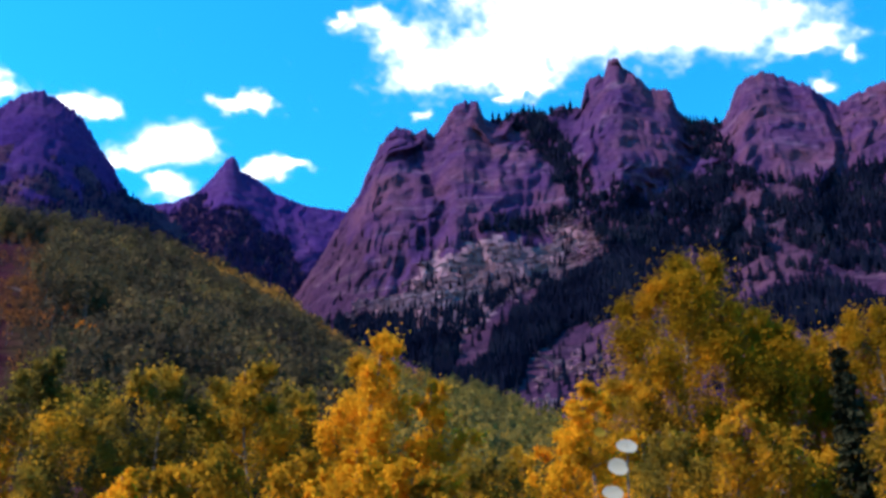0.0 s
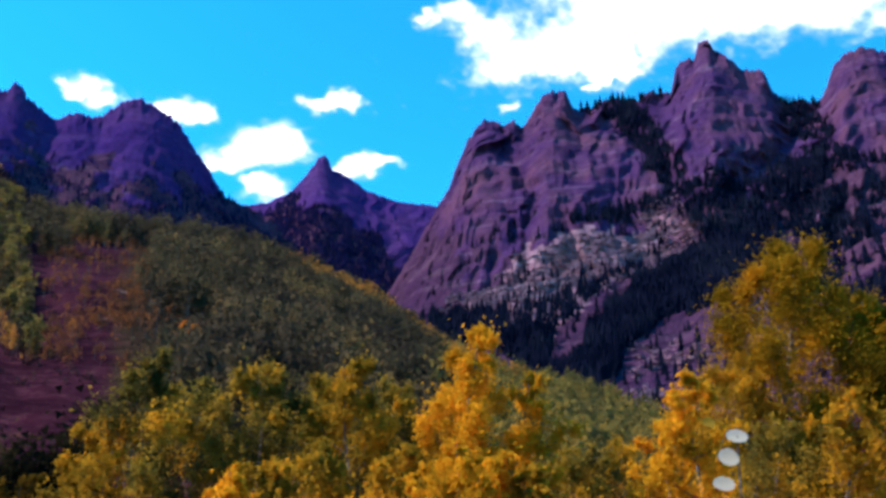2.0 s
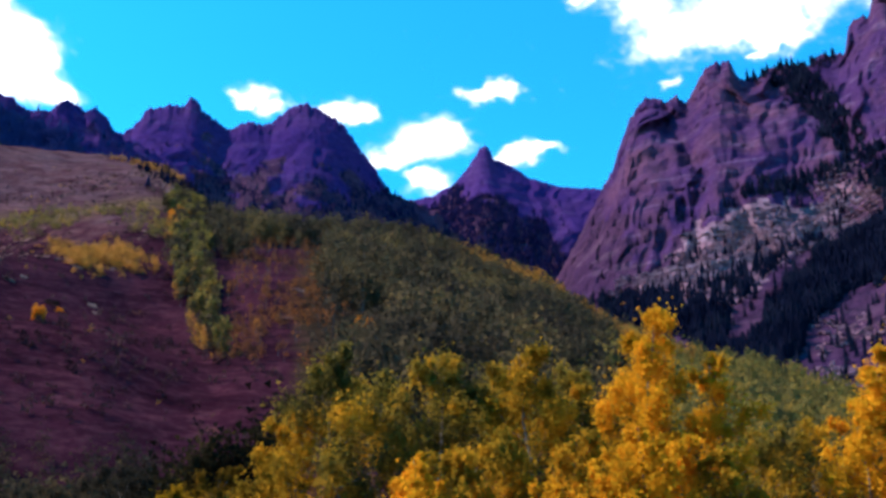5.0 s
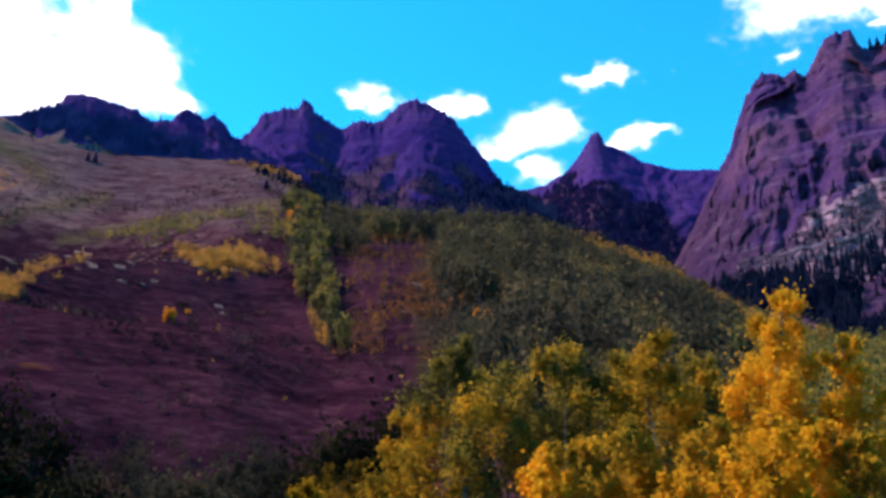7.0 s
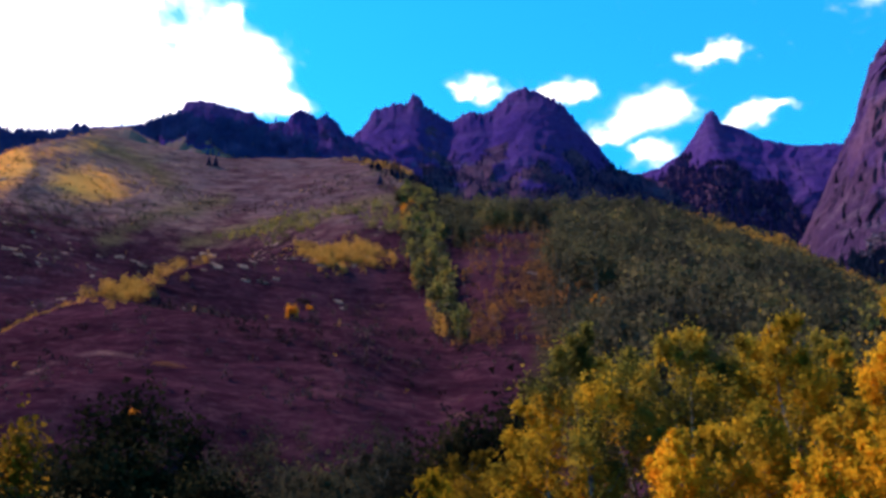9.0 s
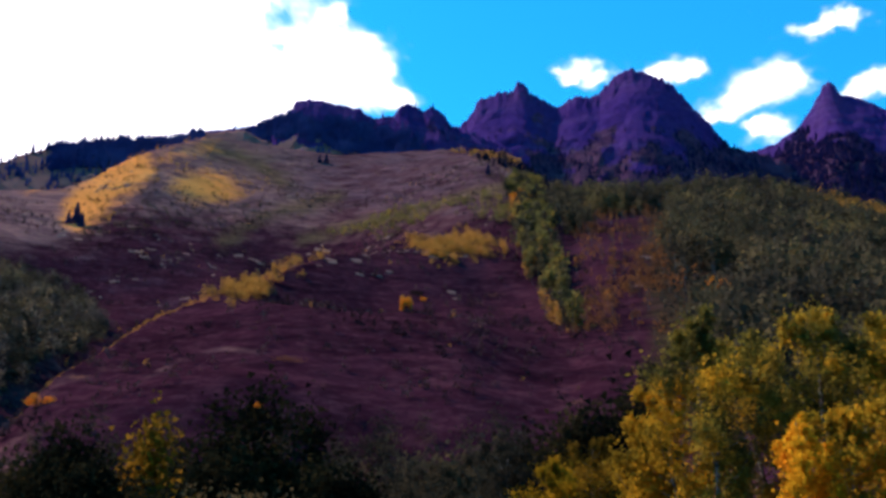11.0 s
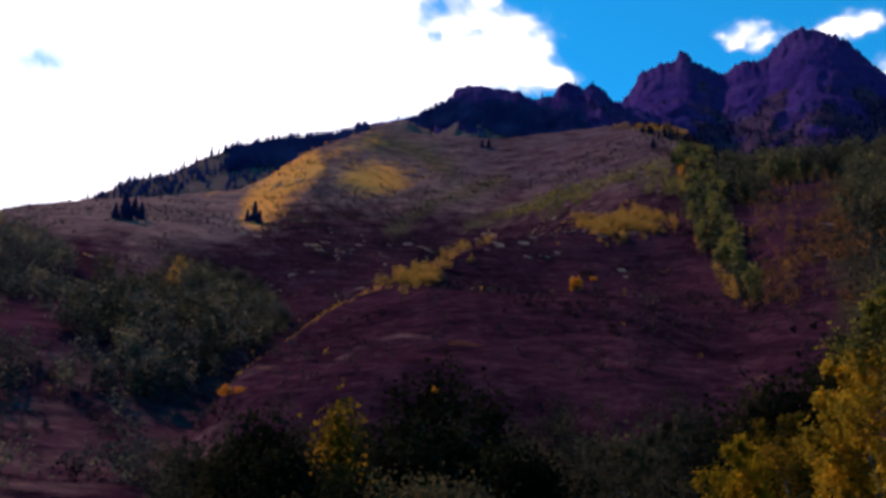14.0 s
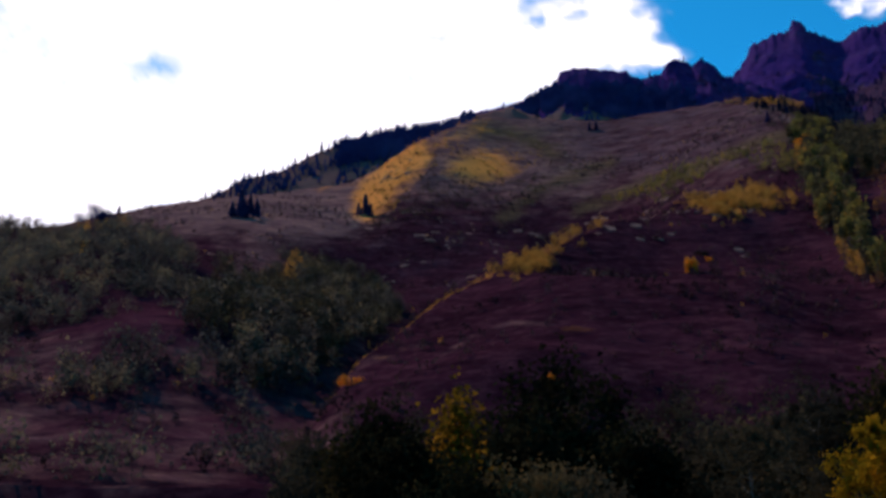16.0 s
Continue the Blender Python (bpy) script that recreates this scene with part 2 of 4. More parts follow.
NEEDLE = leaf_material("conifer_needles", [(0.0030, 0.0040, 0.011), (0.0055, 0.0070, 0.017), (0.010, 0.012, 0.022)], 0.02, 0.1)
# The blue of the next two needle sets is distance haze put into colour.
NEEDLE_HAZED = leaf_material("hazed_fir_needles", [(0.011, 0.016, 0.070), (0.019, 0.026, 0.100), (0.031, 0.040, 0.125)], 0.02, 0.1)
NEEDLE_FAR_HAZED = leaf_material("hazed_conifer_needles", [(0.006, 0.006, 0.030), (0.010, 0.009, 0.042), (0.016, 0.014, 0.054)], 0.02, 0.1)
NEEDLE_NEAR = leaf_material("spruce_needles", [(0.012, 0.014, 0.008), (0.024, 0.026, 0.013), (0.042, 0.042, 0.019)], 0.6, 0.1)
PALE = leaf_material("pale_dry_leaves", [(0.46, 0.44, 0.30), (0.60, 0.57, 0.42)], 1.0, 0.5)

BARK, _n, _l, _b = material("aspen_bark")
_l.new(ramp(BARK, noise_node(BARK, 5.0, 6, 0.7, (1, 1, 2.5)), [(0.35, (0.05, 0.04, 0.032)), (0.5, (0.16, 0.135, 0.105)), (0.7, (0.30, 0.26, 0.20))]), _b.inputs["Base Color"])
bump(BARK, noise_node(BARK, 12.0, 5), 0.5, 0.02)
DARK_BARK, _n, _l, _b = material("conifer_bark")
_l.new(ramp(DARK_BARK, noise_node(DARK_BARK, 8.0, 6), [(0.35, (0.035, 0.025, 0.02)), (0.65, (0.09, 0.065, 0.05))]), _b.inputs["Base Color"])
FAR_BARK, _n, _l, _b = material("dull_aspen_bark")
_l.new(ramp(FAR_BARK, noise_node(FAR_BARK, 0.3, 4), [(0.3, (0.05, 0.04, 0.035)), (0.7, (0.15, 0.12, 0.10))]), _b.inputs["Base Color"])
SNOW, _n, _l, _b = material("old_snow", 0.6)
_l.new(ramp(SNOW, noise_node(SNOW, 0.2, 4), [(0.3, (0.40, 0.41, 0.45)), (0.7, (0.60, 0.61, 0.63))]), _b.inputs["Base Color"])

STONE, _n, _l, _b = material("tan_ledge_stone")
_l.new(ramp(STONE, noise_node(STONE, 0.9, 6, 0.7), [(0.3, (0.12, 0.058, 0.044)), (0.55, (0.22, 0.115, 0.085)), (0.75, (0.33, 0.19, 0.145))]), _b.inputs["Base Color"])
bump(STONE, noise_node(STONE, 4.0, 5), 0.4, 0.1)

# ---- ground: valley floor and the hill, one sheet to the horizon ----
HILL_EL = [(-180, 9), (-120, 9), (-60, 6), (-35, 4), (-20, 5), (-10, 7.7), (-7, 9.4), (-3.8, 10.8), (-0.5, 11.8), (2.2, 12.5), (4.9, 13.6),
           (6.6, 14.7), (9.3, 16.6), (13.08, 18.2), (16.67, 19.6), (19.92, 20.2), (23.22, 20.1), (26.22, 20.2), (28.72, 20.8), (31.32, 22.6), (32.72, 23.3),
           (35.92, 23.7), (39.22, 23.4), (43.22, 23.0), (47.22, 23.5), (50.22, 23.85), (51.72, 23.6), (54.12, 22.5), (56.22, 21.0), (57.72, 20.1), (61.24, 19.5),
           (64.67, 18.8), (66.48, 18.4), (69.3, 17.95), (71.91, 17.45), (75.22, 16.4), (78.32, 15.9), (90.32, 14), (110, 11), (180, 9)]
HILL_R = [(-180, 700), (-60, 600), (-20, 300), (-5, 330), (10, 370), (26.22, 400), (31.22, 520), (36.22, 570), (50.22, 560), (57.22, 470), (66.28, 430), (80.32, 420), (110, 600), (180, 700)]
HILL_POW = [(-180, 1.4), (-20, 1.2), (5, 1.0), (27.22, 1.0), (36.22, 1.25), (45.22, 1.5), (52.22, 1.6), (57.22, 1.45), (64.26, 1.3), (71.31, 1.2), (80.32, 1.2), (110, 1.4), (180, 1.4)]
SPUR_EL = [(30.22, 19.1), (35.72, 18.6), (37.22, 18.4), (40.62, 17.8), (43.92, 17.7), (47.02, 16.9), (49.72, 15.3), (52.42, 13.6), (55.12, 11.8), (57.32, 10.3), (58.93, 9.1), (62.25, 6.5)]
SPUR_R = [(30.22, 300), (36.22, 270), (44.22, 225), (50.22, 180), (59.23, 125), (62.25, 110)]


OLIVE_A, OLIVE_B = [(49.52, 17.6), (46.82, 19.4), (42.82, 20.6)], [(44.92, 18.0), (41.32, 19.1), (38.12, 19.8), (34.82, 20.9), (31.22, 21.4)]
PALE_SLOPE = [(66.0, 15.0), (64.6, 18.0), (57.9, 18.3), (58.2, 17.4), (61.6, 15.0), (65.0, 12.6), (66.2, 13.4)]
GULLY_WALL = [(57.9, 17.8), (61.6, 14.6), (64.0, 12.6), (56, 10.5), (47, 16.8), (46.8, 18.8), (50.5, 18.9), (54, 18.3)]
HUMPS = [(49.72, 112, 12, 2.5), (40.22, 150, 22, 3), (36.22, 200, 30, -6), (43.22, 190, 18, -4), (61.24, 200, 26, 8), (66.28, 165, 26, 7), (71.31, 260, 34, 9), (33.22, 225, 18, -6),
         (64.26, 250, 22, -8), (56.22, 320, 30, -7), (39.22, 330, 30, 6), (45.22, 360, 28, -7)]


def floor_z(r):
    return 0.05 * np.maximum(r - 25, 0) * smooth(20, 80, r) + 0 * r


def ground_z(az, r):
    rc, zb, rb = eased(az, HILL_R), 5.0, 85.0
    zc = rc * np.tan(np.radians(eased(az, HILL_EL)))
    u = np.clip((r - rb) / (rc - rb), 0, 1)
    hill = zb + (zc - zb) * u ** eased(az, HILL_POW)
    over = np.maximum(r - rc, 0)
    hill = np.where(r > rc, np.maximum(zc - 0.0012 * np.minimum(over, 150) ** 2 - 0.38 * np.maximum(over - 60, 0), 8.0), hill)
    low = floor_z(np.minimum(r, 120.0))
    z = np.where(r > rb, np.maximum(hill, low), low)
    p = polar(az, r, 0 * r)
    wide = fbm(p / 55.0 + 3.0, 3) - 0.5
    # the spur that stands before the gully
    rs = eased(az, SPUR_R) + 10 * wide
    zs = rs * np.tan(np.radians(eased(az, SPUR_EL)))
    spur = np.where(r < rs, zs - (rs - r) * (zs - 4.0) / (rs - 80), zs - 0.25 * (r - rs) - 0.004 * (r - rs) ** 2)
    inside = smooth(27, 36, az) * (1 - smooth(58, 63, az)) * smooth(85, 115, r)
    z = z + inside * 2.5 * np.logaddexp(0, np.clip((spur - z) / 2.5, -40, 40))
    for az0, r0, size, high in HUMPS:
        q = polar(np.array(az0), np.array(r0), np.array(0.0))
        z = z + high * np.exp(-((p[..., 0] - q[0]) ** 2 + (p[..., 1] - q[1]) ** 2) / size ** 2)
    fine = fbm(p / 9.0 + 40.0, 4) - 0.5
    step = np.sin(z * 1.9 + 6 * wide) * 0.05
    amp = smooth(60, 160, r)
    return z + amp * (wide * 7.0 * smooth(60, 300, r) + fine * 1.1 + step * (r < 650)) + 0.15 * fine


def place_ground(az, r, sink=0.0):
    az, r = np.atleast_1d(np.asarray(az, float)), np.atleast_1d(np.asarray(r, float))
    return polar(az, r, ground_z(az, r) - sink)


azs = np.concatenate([np.arange(-180, -34, 4.0), np.arange(-34, 88, 0.32), np.arange(88, 180.1, 4.0)])
rs_ = np.concatenate([[0.0005], np.geomspace(2.0, 60, 45), np.geomspace(61, 640, 260), np.geomspace(660, 4900, 30)])
AZ, RR = np.meshgrid(azs, rs_)
Z = ground_z(AZ, RR)
Z = np.where(RR > 1200, Z * (1 - smooth(1200, 3500, RR)) + 5, Z)
verts = polar(AZ, RR, Z).reshape(-1, 3)
faces = grid_faces(len(rs_), len(azs))
va, vr, ve = AZ.ravel(), RR.ravel(), np.degrees(np.arctan2(Z - 1.6, RR)).ravel()
ground = new("ground", mesh_from("ground", verts, faces, [HILLSIDE]))
gold = np.maximum(1.15 - off_line(va, ve, [(54.8, 21.3), (56.5, 19.9), (57.6, 18.6)]) / 1.5, 1.05 - 0.7 * np.hypot((va - 50.6) / 2.3, (ve - 20.6) / 1.0)) * (vr > 200)
gold = np.maximum(gold, 0.44 - off_line(va, ve, [(50.4, 22.9), (52.6, 22.2), (54.0, 21.6), (60.5, 19.3)]) / 2.2)
# Spur crest: its bright lit edge is drawn as a gold band.
gold = np.maximum(gold * (vr > 200), (1.0 - np.abs(vr - eased(va, SPUR_R)) / 3.0) * smooth(43, 46, va) * (1 - smooth(56, 59, va)) * 0.48)
dry = np.maximum(smooth(15.8, 20.5, ve - 0.15 * np.maximum(40 - va, 0)) * smooth(28, 35, va) * (0.50 + 0.25 * smooth(42, 47, va)), 0.95 * smooth(14.5, 18.0, ve) * smooth(54, 59, va))
# Where the painted haze and shade lie over the soil.
grey = np.maximum(0.22 * smooth(12.0, 14.0, ve) * smooth(47, 51, va) * (1 - smooth(58, 62, va)) * (1 - smooth(17.5, 19.5, ve)) * (vr > eased(va, SPUR_R) + 15), 0.45 * smooth(18.5, 20.5, ve) * smooth(30, 34, va) * (1 - smooth(44, 48, va)))
stray = fbm(verts / 38.0 + 60, 4, 0.6) - 0.5
dry = np.maximum(dry * np.where(inside(va + 5 * stray, ve + 4 * stray, GULLY_WALL), 0.75, 1.0), (0.45 + 0.5 * stray) * inside(va + 6 * stray, ve + 4 * stray, PALE_SLOPE))
dry = np.maximum(dry, 0.55 - off_line(va, ve, [(53.3, 9.7), (51.4, 10.9), (49.3, 11.6), (47.3, 11.6)]) / 0.6)
olive = np.maximum(0.8 - off_line(va, ve, OLIVE_A) / 1.3, 0.85 - off_line(va, ve, OLIVE_B) / 1.0)
dry = np.maximum(dry, 0.34 * smooth(55, 60, va) * (1 - smooth(9.5, 11.5, ve)) * (vr < 200))
olive = np.maximum(olive, 0.85 - off_line(va, ve, [(50.72, 22.8), (47.72, 22.2), (46.22, 21.2)]) / 1.6)
for key, value in (("mauve_haze", np.clip(grey, 0, 1)), ("olive_grass", np.clip(olive, 0, 1) * (vr > 50)), ("sunlit_gold_grass", np.clip(gold, 0, 1) * (vr > 110)), ("dry_grass", np.maximum(dry * (vr > 85), 0.25 * (1 - smooth(30, 60, vr)))),
                   ("grove_floor", (1 - smooth(22, 27, va)) * smooth(90, 130, vr))):
    ground.data.attributes.new(key, "FLOAT", "POINT").data.foreach_set("value", value.astype(np.float32))
tagged(ground, "brown sage hillside with golden grass rising from valley floor", "hillside", kind="structure")


# ---- mountains ----
def mountain(name, label, crest, r_crest, r_base, z_base, shape, mats, choose, step=0.1, rows=210, rough=1.0, seed=0.0, jag=0.25, gullies=()):
    """A rock massif from its foot to its crest and over the back; gullies, ledges and a jagged top."""
    az = np.arange(crest[0][0], crest[-1][0] + step / 2, step)
    el = line(az, crest)
    p1 = np.stack([az * 4.5 + seed, 0 * az + seed, 0 * az], -1)
    el = el + jag * (fbm(p1, 4, 0.75, True) - 0.55) * 2
    soft_el = np.convolve(np.pad(el, 20, "edge"), np.ones(41) / 41, "valid")
    near_el = np.convolve(np.pad(el, 6, "edge"), np.ones(13) / 13, "valid")
    zc, zn, zs = (r_crest * np.tan(np.radians(q)) for q in (el, near_el, soft_el))
    u = np.concatenate([np.linspace(0, 1, rows), 1 + np.linspace(0.02, 0.25, 10)])
    U, AZ = np.meshgrid(u, az, indexing="ij")
    g = line(np.minimum(U, 1), shape)
    z = z_base + (zs - z_base) * g + (zn - zs) * smooth(0.66, 1.0, U) + (zc - zn) * smooth(0.93, 1.0, U)
    phase = 9 * fbm(np.stack([AZ * 0.5, 0 * z + seed, z / 160.0], -1), 3)
    z = z + 3.0 * rough * np.sin(z / 6.5 + phase) * smooth(0.45, 0.6, U) * (1 - smooth(0.90, 0.97, U))
    z = z - np.maximum(U - 1, 0) * 1200
    r = r_base + (r_crest - r_base) * U
    p = polar(AZ, r, z)
    steep = smooth(0.35, 0.75, U)
    shift = 4.5 * (fbm(np.stack([AZ * 0.35, 0 * z, z / 90.0 + seed], -1), 3) - 0.5)
    col = np.stack([(AZ + shift) * 0.55, 0 * z + seed, z / 520.0], -1)
    big = fbm(col, 3, 0.5, True) - 0.5
    crag = fbm(p / np.array([75.0, 75.0, 190.0]) + seed, 5, 0.58, True) - 0.5
    mid = fbm(np.stack([(AZ + shift) * 1.7, 0 * z + seed, z / 120.0], -1), 4, 0.6, True) - 0.5
    bed = fbm(p / np.array([150.0, 150.0, 16.0]) + seed, 3, 0.6) - 0.5
    small = fbm(p / np.array([13.0, 13.0, 17.0]) + seed, 4, 0.65, True) - 0.5
    fade = 1 - 0.25 * smooth(0.97, 1.0, U)
    push = fade * rough * ((0.046 * big + 0.007 * mid + 0.024 * crag + 0.003 * bed) * (0.35 + 0.65 * steep) + 0.008 * small)
    for gully, half, deep in gullies:
        ee = np.degrees(np.arctan2(z - 1.6, r))
        push = push - deep * fade * np.clip(1 - off_line(AZ + 6 * crag * 0.5, ee + 1.2 * crag, gully) / half, 0, 1)
    eye = np.array([0, 0, 1.6])
    p = eye + (p - eye) * (1 - push)[..., None]
    verts, faces = p.reshape(-1, 3), grid_faces(len(u), len(az))[:, ::-1]
    fa = AZ.ravel()[faces].mean(1)
    mid_v = verts[faces].mean(1)
    fe = np.degrees(np.arctan2(mid_v[:, 2] - 1.6, np.hypot(mid_v[:, 0], mid_v[:, 1])))
    wob = fbm(mid_v / 60.0 + 9 + seed, 5, 0.6) - 0.5
    ob = new(name, mesh_from(name, verts, faces, mats, choose(fa, fe, wob)))
    tagged(ob, label, "mountain", kind="structure")
    return mid_v, fa, fe, wob


CREST_RIGHT = [(-48, 24), (-40, 25.5), (-33, 27.5), (-27, 27.3), (-25.1, 26.99), (-24.15, 26.54), (-22.71, 27.86), (-21.19, 28.64), (-20.25, 29.04), (-19.22, 28.9),
               (-18.67, 28.58), (-18.13, 27.57), (-17.41, 26.71), (-15.5, 26.98), (-14.96, 27.67), (-14.56, 28.81), (-13.52, 28.98), (-13.19, 29.21), (-12.31, 29.99),
               (-11.7, 30.42), (-11.45, 30.91), (-10.88, 30.96), (-10.58, 30.02), (-9.71, 30.03), (-9.32, 29.62), (-8.89, 28.26), (-7.94, 28.55), (-7.21, 28.49),
               (-6.75, 28.01), (-5.21, 28.44), (-3.73, 27.95), (-2.75, 27.98), (-2.33, 28.95), (-1.75, 29.08), (-1.09, 28.97), (-0.75, 28.72), (-0.08, 27.86),
               (0.54, 27.12), (1.12, 27.51), (1.63, 27.12), (2.21, 27.5), (3.01, 27.55), (3.37, 27.29), (4.15, 26.28), (4.83, 24.81), (5.36, 23.5), (5.93, 22.68),
               (7.5, 20), (10, 16)]
CREST_MID = [(1, 20), (4, 22), (6.21, 22.73), (8.45, 22.93), (10.36, 23.51), (11.63, 24.35), (12.62, 24.66), (12.85, 25.19), (13.14, 25.46), (13.5, 25.24),
             (13.7, 24.85), (14.37, 24.04), (15.11, 23.21), (16.35, 22.58), (17.22, 22.37), (19.6, 22), (24, 21)]
CREST_LEFT = [(13, 19), (16.2, 21.6), (17.4, 22.1), (18.59, 22.5), (19.44, 23.11), (20.1, 24.17), (20.96, 25.09), (22, 26.3), (22.71, 26.83), (23.78, 27.23),
              (24.43, 27.46), (25.16, 27.37), (25.95, 26.86), (26.95, 26.09), (27.57, 26.24), (28.11, 26.2), (29.17, 25.73), (29.9, 26.03), (30.92, 26.6),
              (31.26, 27.13), (31.73, 27.14), (31.99, 26.68), (32.78, 26.65), (33.65, 26.38), (34.11, 26.19), (34.56, 25.47), (35.15, 24.85), (35.63, 24.66),
              (37.2, 24.2), (40, 23)]
CREST_MESA = [(31, 23), (35.37, 24.62), (35.9, 24.8), (36.3, 25.42), (36.65, 25.65), (37.18, 25.89), (37.65, 25.58), (38.14, 25.85), (38.64, 26.11), (39.07, 25.86),
              (39.5, 25.36), (40.5, 25.14), (41.14, 25.24), (41.57, 25.62), (42.64, 25.74), (43.72, 25.95), (44.79, 26.02), (45.71, 25.83), (45.98, 25.22),
              (46.88, 24.77), (47.92, 24.35), (49.3, 24.06), (51.36, 23.68), (54.2, 22.5)]
CREST_FIR = [(44.22, 22.4), (48.82, 24.05), (51.62, 23.55), (53.02, 23.05), (55.82, 22.65), (58.63, 22.15), (60.74, 21.35), (62.65, 20.25), (65.07, 19.55), (66.48, 18.65), (68.29, 17.85), (74.32, 15.4)]


SCREE_FAN = [(6.0, 15.6), (2.9, 18.2), (0.5, 19.9), (-2.6, 20.8), (-6.1, 21.3), (-9.6, 20.9), (-7.8, 20.0), (-6.0, 18.8), (-4.0, 17.3), (-2.3, 15.8), (0.1, 14.0), (2.8, 14.4)]
FOREST_DIAGONAL = [(1.4, 13.6), (-1.6, 13.4), (-3.6, 15.4), (-6.0, 18.0), (-8.8, 19.6), (-11.6, 20.9), (-14.4, 20.6), (-14.1, 18.7), (-11.7, 17.9), (-9.3, 16.6), (-7.0, 15.6), (-5.0, 14.2), (-3.0, 11.6), (0.5, 11.6)]
FOREST_BELT = [(-7.2, 22.0), (-9.4, 23.9), (-12.8, 23.5), (-15.5, 23.5), (-17.6, 24.5), (-20.9, 22.9), (-26.1, 23.1), (-36, 22.6), (-36, 18.6), (-25.5, 19.0), (-19.0, 19.6), (-15.1, 19.7), (-10.9, 20.7), (-8.0, 21.5)]
FOREST_GULLY = [(-4.2, 28.3), (-6.6, 28.0), (-8.6, 25.2), (-9.8, 23.4), (-7.6, 23.4), (-6.2, 25.6)]
FOREST_RAVINE = [(-15.2, 27.0), (-17.4, 27.0), (-18.2, 24.0), (-15.6, 24.0)]
MID_FOREST = [(15.0, 22.5), (18.5, 20.9), (12.3, 17.0), (6.6, 14.5), (8.4, 19.2), (9.6, 20.6), (11.0, 21.3), (12.2, 22.5), (13.4, 22.0)]
MESA_FOREST = [(50.3, 23.4), (47.4, 24.4), (45.6, 25.0), (43.6, 25.1), (41.6, 24.5), (40.2, 24.6), (37.6, 24.0), (37.4, 22.8), (42.4, 22.9), (44.2, 23.7), (46.5, 23.9), (48.5, 23.3)]


def right_zones(fa, fe, wob):
    e = fe + 7 * wob
    # Past heading 4 the darker talus climbs, dimming the sunward flank by colour.
    k = np.where(e < line(fa, [(-40, 22.5), (-8, 22.0), (-2, 20.6), (2, 19.6), (4.4, 20.0), (6, 21.5), (8, 22.5)]), 2, 0)
    k[inside(fa, fe + 3.5 * wob, SCREE_FAN)] = 1
    return k


SHAPE = [(0, 0), (0.3, 0.2), (0.65, 0.48), (0.8, 0.73), (1, 1)]
SURF_RIGHT = mountain("mountain", "jagged red sandstone cliffs above forested talus", CREST_RIGHT, 1600, 620, 40, SHAPE,
                      [ROCK, SCREE, TALUS], right_zones, 0.105, 235, jag=0.24,
                      gullies=(([(-4.2, 27.9), (-6.3, 25.8), (-8.5, 23.5)], 1.3, 0.03), ([(-17.2, 27.2), (-14.5, 24.8), (-12, 23.4)], 1.4, 0.03), ([(2.2, 26.6), (0.8, 24.0), (1.4, 21.0)], 0.8, 0.02)))
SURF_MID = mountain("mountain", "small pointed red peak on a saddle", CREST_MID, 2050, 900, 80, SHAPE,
                    [ROCK_HAZED, TALUS], lambda a, e, w: np.where(inside(a, e + 3 * w, MID_FOREST), 1, 0), 0.1, 170, 0.5, 5.0, 0.10)
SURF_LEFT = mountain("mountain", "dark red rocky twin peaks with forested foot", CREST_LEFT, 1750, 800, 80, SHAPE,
                     [ROCK_HAZED, TALUS], lambda a, e, w: np.where(e + 8 * w < 23, 1, 0), 0.1, 190, 0.48, 11.0, 0.24)
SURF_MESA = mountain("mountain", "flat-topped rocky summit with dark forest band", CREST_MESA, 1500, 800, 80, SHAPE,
                     [ROCK_HAZED, GRASS_DRY, ROCK_HAZED], lambda a, e, w: np.where((e + 4 * w < 23.55) & (a > 41.5) & (a < 48), 1, np.where(e + 4 * w < 24.9, 2, 0)), 0.12, 150, 0.7, 23.0, 0.12)
SURF_FIR = mountain("mountain", "low grassy ridge lined with dark firs", CREST_FIR, 900, 560, 60, [(0, 0), (1, 1)],
                    [GRASS_DRY], lambda a, e, w: np.zeros(len(a), int), 0.12, 90, 0.3, 31.0, 0.12)

# ---- clouds: far sheets of vapour behind everything ----
CLOUD, _n, _l, _b = material("cloud")
_den = _n.new("ShaderNodeAttribute")
_den.attribute_name = "vapour"
_veil = _n.new("ShaderNodeMapRange")
_veil.interpolation_type = "SMOOTHSTEP"
_veil.inputs["From Min"].default_value, _veil.inputs["From Max"].default_value = 0.0, 1.3
_l.new(_den.outputs["Fac"], _veil.inputs["Value"])
_em, _cl, _mx = _n.new("ShaderNodeEmission"), _n.new("ShaderNodeBsdfTransparent"), _n.new("ShaderNodeMixShader")
_l.new(ramp(CLOUD, noise_node(CLOUD, 0.004, 5, 0.6), [(0.3, (0.86, 0.92, 1.0)), (0.6, (1.0, 1.0, 1.0))]), _em.inputs["Color"])
_em.inputs["Strength"].default_value = 1.3
_thin = _n.new("ShaderNodeMath")
_thin.operation = "POWER"
_thin.inputs[1].default_value = 1.5
_l.new(_veil.outputs[0], _thin.inputs[0])
_l.new(_thin.outputs[0], _mx.inputs[0])
_l.new(_cl.outputs[0], _mx.inputs[1])
_l.new(_em.outputs[0], _mx.inputs[2])
_l.new(_mx.outputs[0], _n["Material Output"].inputs["Surface"])


